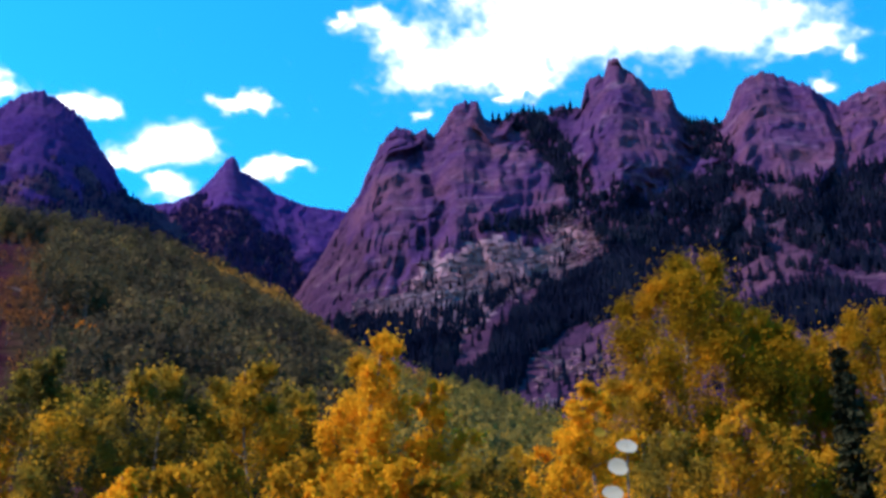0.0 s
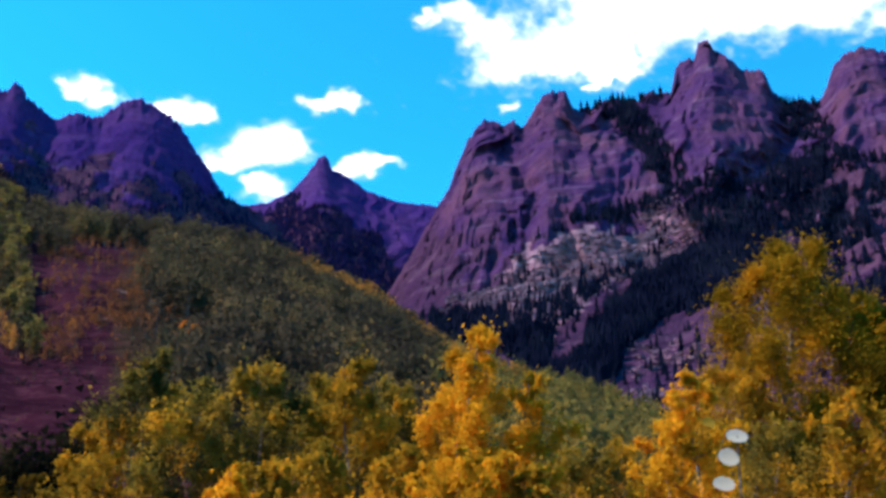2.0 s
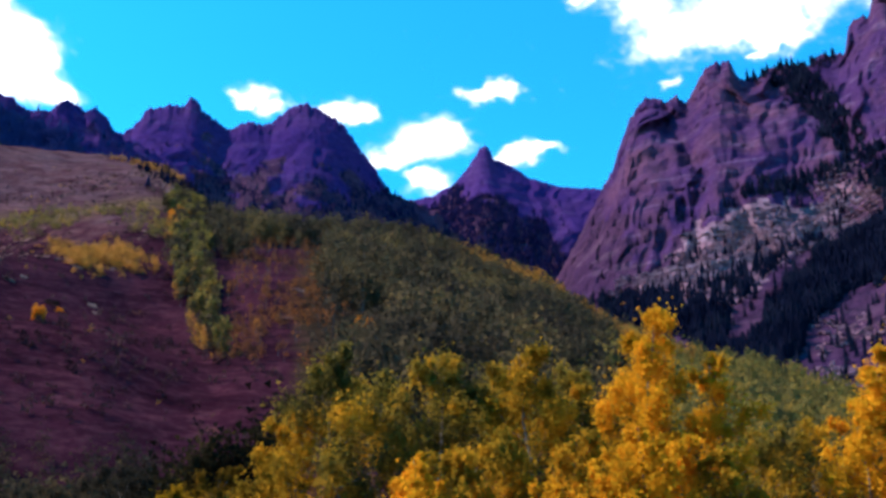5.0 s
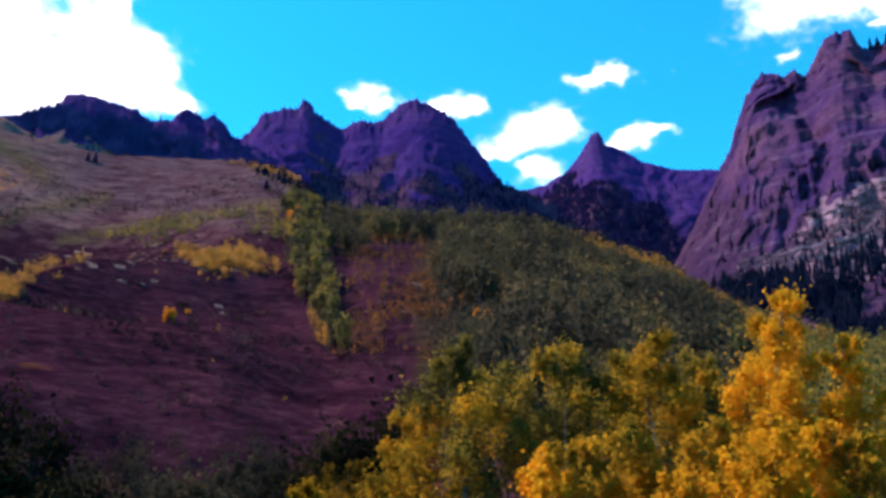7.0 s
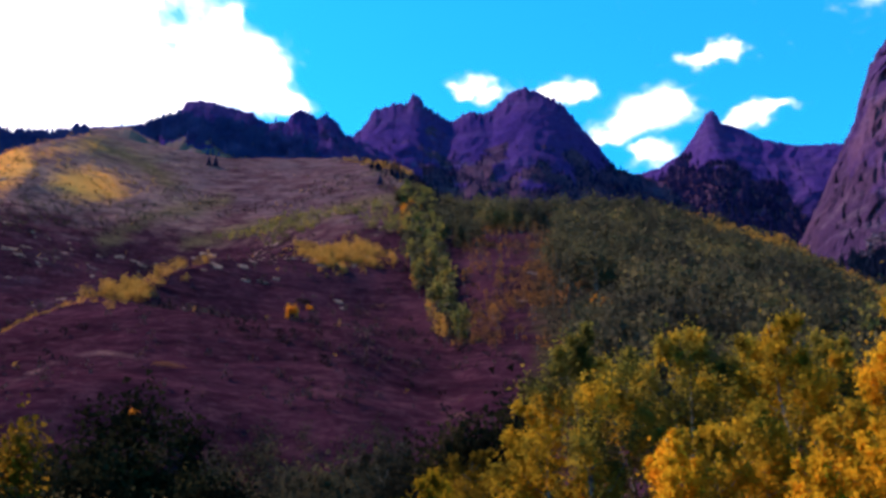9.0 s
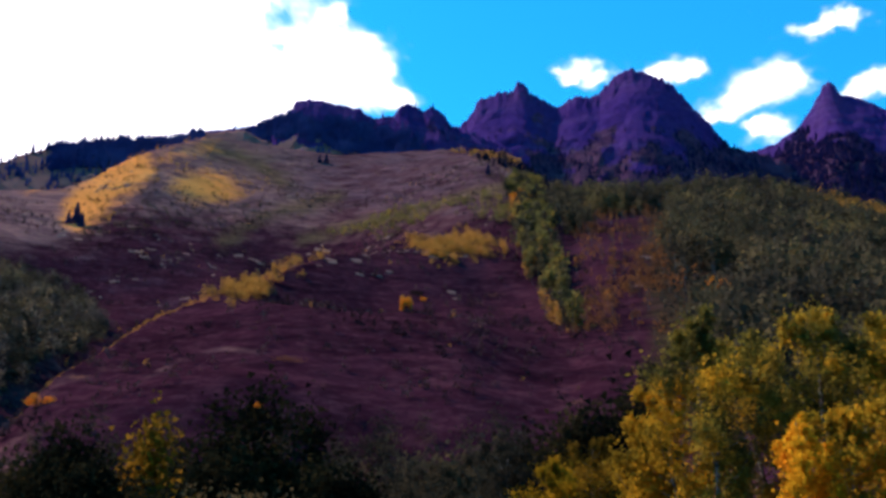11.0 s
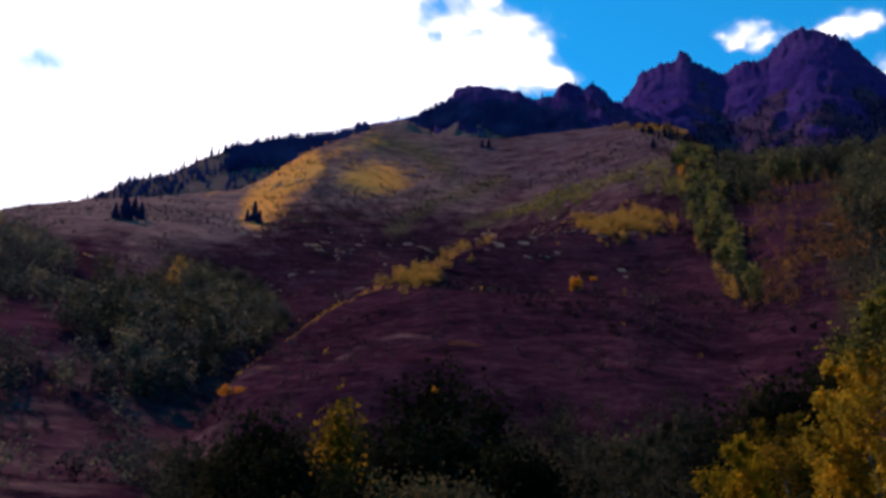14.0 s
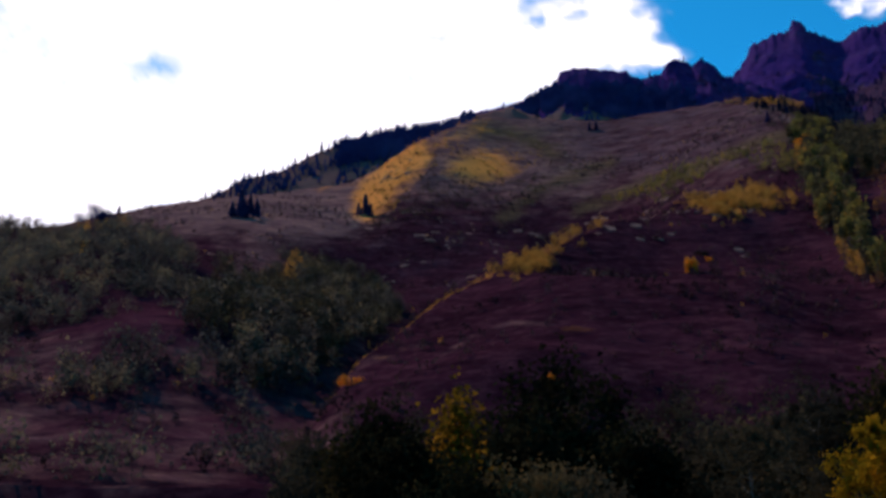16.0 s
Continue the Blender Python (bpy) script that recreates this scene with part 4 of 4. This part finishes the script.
LOW_THICKET = [(67.0, 8.6), (66.0, 11.4), (64.6, 13.0), (62.6, 14.3), (57.2, 14.0), (55.6, 12.2), (58.8, 9.0), (62, 7.6)]
HIGH_THICKET = [(79, 10.6), (78, 15.2), (75.2, 15.9), (72.6, 16.4), (70, 16.1), (67.6, 14.8), (66.9, 12.6), (68.2, 11.6), (72.5, 10.8)]

# oak scrub in the gully and on the far side
P = strew(54, 69, 110, 330, 3000, lambda a, e, w: (e > line(a, SPUR_EL) + 0.2) & inside(a + 7 * w, e + 6 * w, LOW_THICKET))
for k, leaf, words in ((0, SCRUB, "dark olive oak scrub filling the gully"), (1, THICKET, "greyer oak scrub scattered through the gully")):
    grove("oak_scrub", words, "scrub", P[k::2], tall(len(P[k::2]), 2.5, 5.5), leaf, 105, 0.34, 0.08, 9, False, 0.10)
P = strew(60, 84, 90, 420, 3600, lambda a, e, w: inside(a + 7 * w, e + 6 * w, HIGH_THICKET) | (e < 10.5) & (w > 0.07) & (a > 62) | (a > 77) & (w > 0))
grove("oak_scrub", "grey olive oak thicket patches on open slope", "scrub", P, tall(len(P), 2.5, 6), THICKET, 95, 0.34, 0.08, 9, False, 0.10)
# Gold bushes added where the thicket's tops catch the sun.
P = np.concatenate([strew(57, 64, 110, 330, 900, lambda a, e, w: near_line(a, e + 3 * w, [(64.46, 12.5), (61.74, 14.1)], 0.6)), strew(66, 74, 90, 400, 700, lambda a, e, w: near_line(a, e + 3 * w, [(73.62, 15.9), (71.61, 16.6)], 0.6))])
grove("oak_scrub", "golden oak scrub standing for sunlit tops of thicket", "scrub", P, tall(len(P), 2, 4.5), GROVE_GOLD, 60, 0.34, 0.08, 8, False, 0.11)
# scrub at the foot of the slope
P = strew(24, 62, 55, 105, 420, lambda a, e, w: (w > -0.12))
grove("oak_scrub", "dark green oak scrub along foot of slope", "scrub", P, tall(len(P), 2.2, 4.6), SCRUB, 230, 0.36, 0.06, 10, False, 0.06)


# ---- single trees and bushes ----
def aspen(az, r, top, width, leaf, label, count=7000, low=0.22, leafsize=0.076, seed=0):
    """An aspen whose tip stands at that height in degrees: a pale stem, rising limbs and leaf sprays."""
    g = np.random.default_rng(100 + seed)
    base = place_ground(az, r)[0]
    h = r * math.tan(radians(top)) + 1.6 - base[2]
    tree = thing("aspen_tree", base, label, "tree", "aspens by the meadow")
    lean = g.normal(size=2) * 0.013 * h
    spine = [np.array([lean[0] * t * t, lean[1] * t * t, h * t]) + np.append(g.normal(size=2) * 0.012 * h * (0 < t < 1), 0) for t in np.linspace(0, 0.97, 9)]
    spine[0][2] = -0.15
    rad = [0.012 * h * (1 - 0.93 * t) + 0.006 for t in np.linspace(0, 1, 9)]
    part("trunk", mesh_from("trunk", *stem(spine, rad, 8), [BARK]), tree)
    tips, weight = [], []
    n = 20
    for i in range(n):
        t = low + (0.95 - low) * (i + g.random()) / n
        k = min(int(t / 0.97 * 8), 7)
        w = t / 0.97 * 8 - k
        p0 = spine[k] * (1 - w) + spine[k + 1] * w
        ang = i * 2.4 + g.normal() * 0.4
        reach = width * 0.5 * (0.10 + 0.95 * math.sin(math.pi * min(1, (1.02 - t) / (1.02 - low)) ** 1.25)) * g.uniform(0.65, 1.2)
        rise = min(reach * g.uniform(0.5, 1.1), (1.0 - t) * h * 0.8)
        d = np.array([math.cos(ang), math.sin(ang), 0])
        p1, p2 = p0 + d * reach * 0.55 + [0, 0, rise * 0.35], p0 + d * reach + [0, 0, rise]
        part("limb", mesh_from("limb", *stem([p0, p1, p2], [0.010 * h * (1.05 - t) * 0.5 + 0.004, 0.006 * h * (1.05 - t) * 0.5 + 0.003, 0.003], 5), [BARK]), tree)
        for s in (0.35, 0.6, 0.8, 1.0):
            q = p0 + (p1 - p0) * s / 0.55 if s < 0.55 else p1 + (p2 - p1) * (s - 0.55) / 0.45
            tips.append(q + g.normal(size=3) * 0.05 * width)
            weight.append(0.5 + s * g.uniform(0.3, 1.2))
    for t in np.linspace(0.8, 0.97, 6):
        tips.append(spine[0] * (1 - t) + spine[-1] * t)
        weight.append(0.35)
    tips, weight = np.array(tips), np.array(weight)
    i = g.choice(len(tips), count, p=weight / weight.sum())
    sig = np.where(tips[i, 2] > 0.85 * h, 0.5, 1.0)[:, None] * np.array([0.074, 0.074, 0.086]) * width
    c = tips[i] + g.normal(size=(count, 3)) * sig * (0.45 + 0.8 * g.random((count, 1)))
    loose = (g.random(count) < 0.02)[:, None]
    c = np.where(loose, tips[i] + g.normal(size=(count, 3)) * np.array([0.095, 0.095, 0.12]) * width, c)
    c[:, 2] = np.minimum(c[:, 2], h * (1.0 + 0.02 * g.random(count)) + 0.1 * g.random(count))
    v, f = cards(c, leafsize * (0.6 + 0.8 * g.random(count)), 0.8)
    part("crown", mesh_from("crown", v, f, [leaf], None, False), tree)
    return tree


OL, GR, YE = "aspen turning from green to yellow, pale trunk", "mostly green aspen with thinning crown, pale trunk", "bright golden yellow aspen with pale trunk"
ASPENS = [  # heading, distance, top in degrees, width, leaves, label, leaf count
    (22.12, 24, 13.8, 2.6, LEAF_GREEN, GR, 7500), (23.82, 25, 10.4, 2.2, LEAF_OLIVE, OL, 5000), (19.62, 26, 12.3, 2.4, LEAF_GREEN, GR, 6500),
    (16.06, 25, 13.9, 2.6, LEAF_GREEN, GR, 7500), (13.39, 27, 12.9, 2.4, LEAF_GREEN, GR, 6500), (11.14, 24, 14.1, 2.5, LEAF_OLIVE, OL, 7500),
    (8.6, 26, 12.7, 2.6, LEAF_GREEN, GR, 7000), (4.0, 23, 16.0, 2.3, LEAF_YELLOW, YE, 7500), (1.0, 23.5, 13.6, 1.6, LEAF_YELLOW, YE, 4200),
    (6.2, 27, 11.0, 2.2, LEAF_GREEN, GR, 5000), (-1.6, 27, 8.8, 2.6, LEAF_GREEN, GR, 5000), (-4.2, 29, 9.2, 2.6, LEAF_OLIVE, OL, 5000),
    (-8.7, 22, 13.2, 1.7, LEAF_YELLOW, YE, 5000), (-6.6, 23, 10.4, 1.6, LEAF_YELLOW, YE, 3600), (-11.4, 29, 13.4, 3.0, LEAF_OLIVE, OL, 10000),
    (-14.0, 30, 19.7, 4.4, LEAF_AMBER, "tall broad aspen turning olive yellow, pale trunk", 42000), (-17.9, 31, 16.4, 4.2, LEAF_AMBER, OL, 30000),
    (-20.6, 33, 14.6, 3.6, LEAF_AMBER, OL, 22000), (-24.4, 32, 16.0, 4.0, LEAF_AMBER, OL, 26000), (-28.0, 33, 15.5, 3.6, LEAF_OLIVE, OL, 7000),
    # Short olive and yellow aspens, most added for the glow on lower crowns.
    (17.49, 19, 7.9, 1.3, LEAF_YELLOW, YE, 3200), (6.3, 19, 7.8, 1.5, LEAF_YELLOW, YE, 3600), (9.9, 19, 6.6, 1.2, LEAF_YELLOW, YE, 2600), (12.6, 21, 9.4, 1.7, LEAF_OLIVE, OL, 3600), (7.9, 20, 9.0, 1.7, LEAF_OLIVE, OL, 3600),
    (14.8, 20, 8.2, 1.6, LEAF_OLIVE, OL, 3200), (4.7, 19, 9.6, 1.5, LEAF_YELLOW, YE, 3200), (0.2, 20, 8.0, 1.5, LEAF_OLIVE, OL, 3000),
    (2.6, 20, 8.8, 1.5, LEAF_YELLOW, YE, 3200), (25.42, 26, 8.0, 1.8, LEAF_OLIVE, OL, 3800), (-12.6, 25, 10.2, 2.3, LEAF_GREEN, GR, 5000), (-15.9, 24, 10.8, 2.3, LEAF_OLIVE, OL, 4500), (-18.6, 25, 9.8, 2.4, LEAF_OLIVE, OL, 5000), (-25.2, 24, 10.6, 2.4, LEAF_OLIVE, OL, 5000),
    (33.22, 30, 6.4, 2.6, SCRUB, GR, 4500), (30.52, 28, 5.6, 2.0, LEAF_AMBER, GR, 4500), (28.22, 36, 6.6, 3.0, LEAF_BRONZE, GR, 4500), (36.72, 33, 5.4, 2.6, SCRUB, GR, 3800)]
for i, (az, r, top, width, leaf, label, count) in enumerate(ASPENS):
    aspen(az, r, top, width, leaf, label, int(count * (1.6 if count > 12000 else 2.3)), seed=i)


def conifer(az, base, h, label, whorls=24, seed=0, group="", needle=NEEDLE_HAZED, card=0.030, spread=0.19):
    """A spruce: a straight stem with drooping whorls of needled boughs."""
    g = np.random.default_rng(300 + seed)
    tree = thing("spruce_tree", base, label, "tree", group)
    part("trunk", mesh_from("trunk", *stem([(0, 0, -0.1), (0, 0, h * 0.5), (0, 0, h * 0.98)], [0.018 * h, 0.010 * h, 0.002 * h], 7), [DARK_BARK]), tree)
    vs = []
    for i in range(whorls):
        t = 0.06 + 0.92 * i / whorls
        reach = h * spread * (1 - t) ** 0.95 + 0.006 * h
        for j in range(9):
            ang = 2 * math.pi * (j + g.random()) / 9
            L = reach * g.uniform(0.65, 1.15)
            s = g.random(26) ** 0.7
            x = np.stack([np.cos(ang) * s * L, np.sin(ang) * s * L, h * t + L * (0.15 * s - 0.55 * s * s)], -1)
            vs.append(x + g.normal(size=(26, 3)) * L * 0.07 + [0, 0, 0])
    c = np.concatenate(vs)
    v, f = cards(c, h * card * (0.6 + 0.8 * g.random(len(c))), 0.4)
    part("crown", mesh_from("crown", v, f, [needle], None, False), tree)
    return tree


conifer(-22.2, place_ground(-22.2, 26)[0], 26 * math.tan(radians(14.5)) + 1.6, "dark green spruce among yellowing aspens", 26, 0, needle=NEEDLE_NEAR, spread=0.15)
for i, (az, el, h, label) in enumerate([
        (58.13, 17.7, 9, "dark fir on the open slope"), (57.72, 17.7, 11, "dark fir on the open slope"), (57.42, 17.7, 6, "dark fir on the open slope"),
        (65.57, 17.3, 9, "dark fir in a hillside clump"), (65.07, 17.4, 12, "dark fir in a hillside clump"), (64.56, 17.5, 13, "dark fir in a hillside clump"), (64.16, 17.4, 9, "dark fir in a hillside clump"), (64.87, 17.3, 8, "dark fir in a hillside clump"),
        (44.02, 22.3, 8, "dark fir near hill crest"), (43.62, 22.4, 7, "dark fir near hill crest"), (32.52, 22.3, 7, "dark fir near hill crest"),
        (33.62, 21.9, 7, "dark fir on hill edge"), (31.42, 21.3, 6, "dark fir on hill edge"), (30.82, 20.9, 7, "dark fir on hill edge"),
        (71.91, 16.9, 5, "dark fir on the skyline"), (66.68, 18.1, 3.5, "dark fir on the skyline"), (77.62, 15.5, 5, "dark fir on the skyline")]):
    spot, _ok = hill_at(az, el)
    if len(spot):
        conifer(az, spot[0], h * (0.65 + 0.1 * (i * 7 % 5)), label, 16, 10 + i, "firs on the hillside", card=0.060, spread=0.28)


def bush(az, place, h, width, leaf, label, count, seed, group="", leafsize=0.055):
    """A bush: several stems from one root and a lumpy crown."""
    g = np.random.default_rng(500 + seed)
    b = thing("bush", place, label, "bush", group)
    lumps = []
    for i in range(9):
        ang = i * 2.4 + g.random()
        d = width * 0.5 * math.sqrt(g.random())
        top = np.array([math.cos(ang) * d, math.sin(ang) * d, h * (0.9 - 2.0 * (d / width) ** 2 - 0.3 * g.random())])
        if i < 5:
            part("stem", mesh_from("stem", *stem([(0, 0, -0.1), top * [0.5, 0.5, 0.45], top], [0.02 * h, 0.012 * h, 0.004 * h], 5), [DARK_BARK]), b)
        lumps += [top, top * [0.95, 0.95, 0.5]]
    lumps = np.array(lumps)
    c = lumps[g.integers(0, len(lumps), count)] + g.normal(size=(count, 3)) * np.array([0.11 * width, 0.11 * width, 0.10 * h])
    c[:, 2] = np.maximum(c[:, 2], 0.03)
    v, f = cards(c, leafsize * h * (0.6 + 0.8 * g.random(count)), 0.8)
    part("crown", mesh_from("crown", v, f, [leaf], None, False), b)
    return b


BUSHES = [  # heading, height in degrees of its foot, tall, wide, leaves, label
    (38.0, 15.0, 1.5, 3.0, DARK_SCRUB, "small dark shrub behind an orange bush"),
    (38.62, 14.1, 3.8, 2.2, ORANGE, "bright orange bush alone on brown slope"), (37.62, 14.6, 1.2, 1.6, ORANGE, "small orange bush on brown slope"),
    (20.6, 14.8, 2.6, 4.6, ORANGE, "orange bush at edge of grove"), (31.6, 20.2, 6.5, 8.0, ORANGE, "orange bush on upper slope"),
    (58.53, 8.0, 1.6, 2.6, ORANGE, "small orange bush at foot of slope"), (47.12, 7.9, 1.0, 1.6, ORANGE, "small orange bush at foot of slope"), (45.5, 11.0, 0.8, 4.2, RUSSET, "low russet bush on brown slope"), (73.1, 16.3, 9.0, 14.0, NEEDLE_HAZED, "round dark tree on the skyline")]
for i, (az, el, h, w, leaf, label) in enumerate(BUSHES):
    spot, _ok = hill_at(az, el)
    if len(spot):
        bush(az, spot[0], h, w, leaf, label, 2600, i)
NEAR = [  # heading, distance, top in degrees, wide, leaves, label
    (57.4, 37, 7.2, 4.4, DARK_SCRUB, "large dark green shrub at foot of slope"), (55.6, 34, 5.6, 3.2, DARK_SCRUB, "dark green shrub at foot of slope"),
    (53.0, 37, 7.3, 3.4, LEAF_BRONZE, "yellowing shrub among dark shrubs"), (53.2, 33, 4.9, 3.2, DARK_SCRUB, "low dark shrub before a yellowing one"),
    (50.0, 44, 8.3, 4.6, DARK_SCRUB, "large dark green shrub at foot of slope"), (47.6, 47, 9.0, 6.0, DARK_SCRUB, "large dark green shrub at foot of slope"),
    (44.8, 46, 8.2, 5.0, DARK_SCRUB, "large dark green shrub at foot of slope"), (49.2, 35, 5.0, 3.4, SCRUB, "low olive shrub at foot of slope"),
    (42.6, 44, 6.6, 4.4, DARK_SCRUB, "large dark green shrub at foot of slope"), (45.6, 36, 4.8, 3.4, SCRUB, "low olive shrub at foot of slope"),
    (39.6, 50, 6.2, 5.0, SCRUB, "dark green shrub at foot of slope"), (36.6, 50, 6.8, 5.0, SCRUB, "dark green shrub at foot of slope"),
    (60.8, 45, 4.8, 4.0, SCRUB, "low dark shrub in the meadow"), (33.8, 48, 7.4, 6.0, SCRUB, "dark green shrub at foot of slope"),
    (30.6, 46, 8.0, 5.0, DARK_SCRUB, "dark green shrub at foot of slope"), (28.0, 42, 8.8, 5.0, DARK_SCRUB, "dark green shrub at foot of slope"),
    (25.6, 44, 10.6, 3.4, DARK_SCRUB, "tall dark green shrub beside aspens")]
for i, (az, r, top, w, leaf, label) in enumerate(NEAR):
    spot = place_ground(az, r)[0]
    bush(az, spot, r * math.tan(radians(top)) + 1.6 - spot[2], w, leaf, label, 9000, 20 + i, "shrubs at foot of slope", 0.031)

# a twig with pale leaves close by
spot = place_ground(-9.6, 5.0)[0]
twig = thing("leafy_twig", spot, "thin twig with a few pale round leaves", "twig")
tips = [Vector(heading(a, e)) * 5.0 + Vector((0, 0, 1.6)) - Vector(spot) for a, e in ((-9.42, 6.7), (-9.8, 8.1), (-10.35, 9.2), (-8.9, 10.0))]
part("stalk", mesh_from("stalk", *stem([(0, 0, -0.05), tuple(tips[0] + Vector((0.06, 0, -0.5))), tuple(tips[1] + Vector((0.05, 0.03, 0))), tuple(tips[2])], [0.008, 0.006, 0.004, 0.002], 5), [BARK]), twig)
for k, tip in enumerate(tips):
    w = np.linspace(0, 2 * math.pi, 13)[:-1]
    R_ = (0.052, 0.050, 0.052, 0.030)[k]
    ring = np.stack([np.cos(w) * R_, 0.8 * R_ * np.sin(w) + 0.006 * np.cos(2 * w), np.sin(w) * R_ * (0.75 + 0.2 * (k % 2))], -1)
    v = np.concatenate([ring, ring * 0.5 + [0, 0.006, 0], [[0, 0.012, 0]]]) + np.array(tip)
    i = np.arange(12)
    f = np.concatenate([np.stack([i, (i + 1) % 12, 12 + (i + 1) % 12, 12 + i], -1), np.stack([12 + i[::2], 12 + (i[::2] + 1) % 12, 12 + (i[::2] + 2) % 12, np.full(6, 24)], -1)])
    part("leaf", mesh_from("leaf", v, f, [LEAF_GREEN if k == 3 else PALE]), twig)

# boulders on the pale scree
mid_v, fa, fe, wob = SURF_RIGHT
P = pick(SURF_RIGHT, lambda a, e, w: 1.0 * near_line(a, e + 5 * w, [(4.6, 17.0), (1, 17.8), (-3, 18.9), (-8.6, 20.8)], 1.3) + 0.5 * near_line(a, e + 6 * w, [(-6, 13.2), (-10, 14.5), (-14, 16)], 0.8), 5200) + (0, 0, 1.0)
n = len(P)
v = unit[None] * np.stack([tall(n, 0.7, 3.6), tall(n, 0.7, 3.6), tall(n, 0.5, 2.2)], -1)[:, None] * (0.5 + 0.8 * rng.random((n, 8, 1)))
turned = rng.random(n) * 6.283
v = np.stack([v[..., 0] * np.cos(turned)[:, None] - v[..., 1] * np.sin(turned)[:, None], v[..., 0] * np.sin(turned)[:, None] + v[..., 1] * np.cos(turned)[:, None], v[..., 2]], -1) + P[:, None]
tagged(new("boulders", mesh_from("boulders", v.reshape(-1, 3), (np.arange(n)[:, None, None] * 8 + k6).reshape(-1, 4), [SCREE], None, False)),
       "field of pale fallen boulders below red cliffs", "boulders", kind="stuff")

# old snow in the gully
spot = SURF_RIGHT[0][np.argmin((SURF_RIGHT[1] - 5.75) ** 2 + (SURF_RIGHT[2] - 19.0) ** 2)] * 0.985
v = []
for t in np.linspace(0, 1, 9):
    w = 3.2 * math.sin(math.pi * min(0.95, 0.12 + t * 0.8)) * (1 + 0.3 * math.sin(9 * t))
    for s in np.linspace(-1, 1, 5):
        v.append(spot + np.array([s * w + 1.2 * math.sin(4 * t), -4 * (1 - s * s), 17 * (t - 0.5)]))
tagged(new("snow_patch", mesh_from("snow_patch", v, grid_faces(9, 5), [SNOW])), "narrow old snow patch in rock gully", "snow")
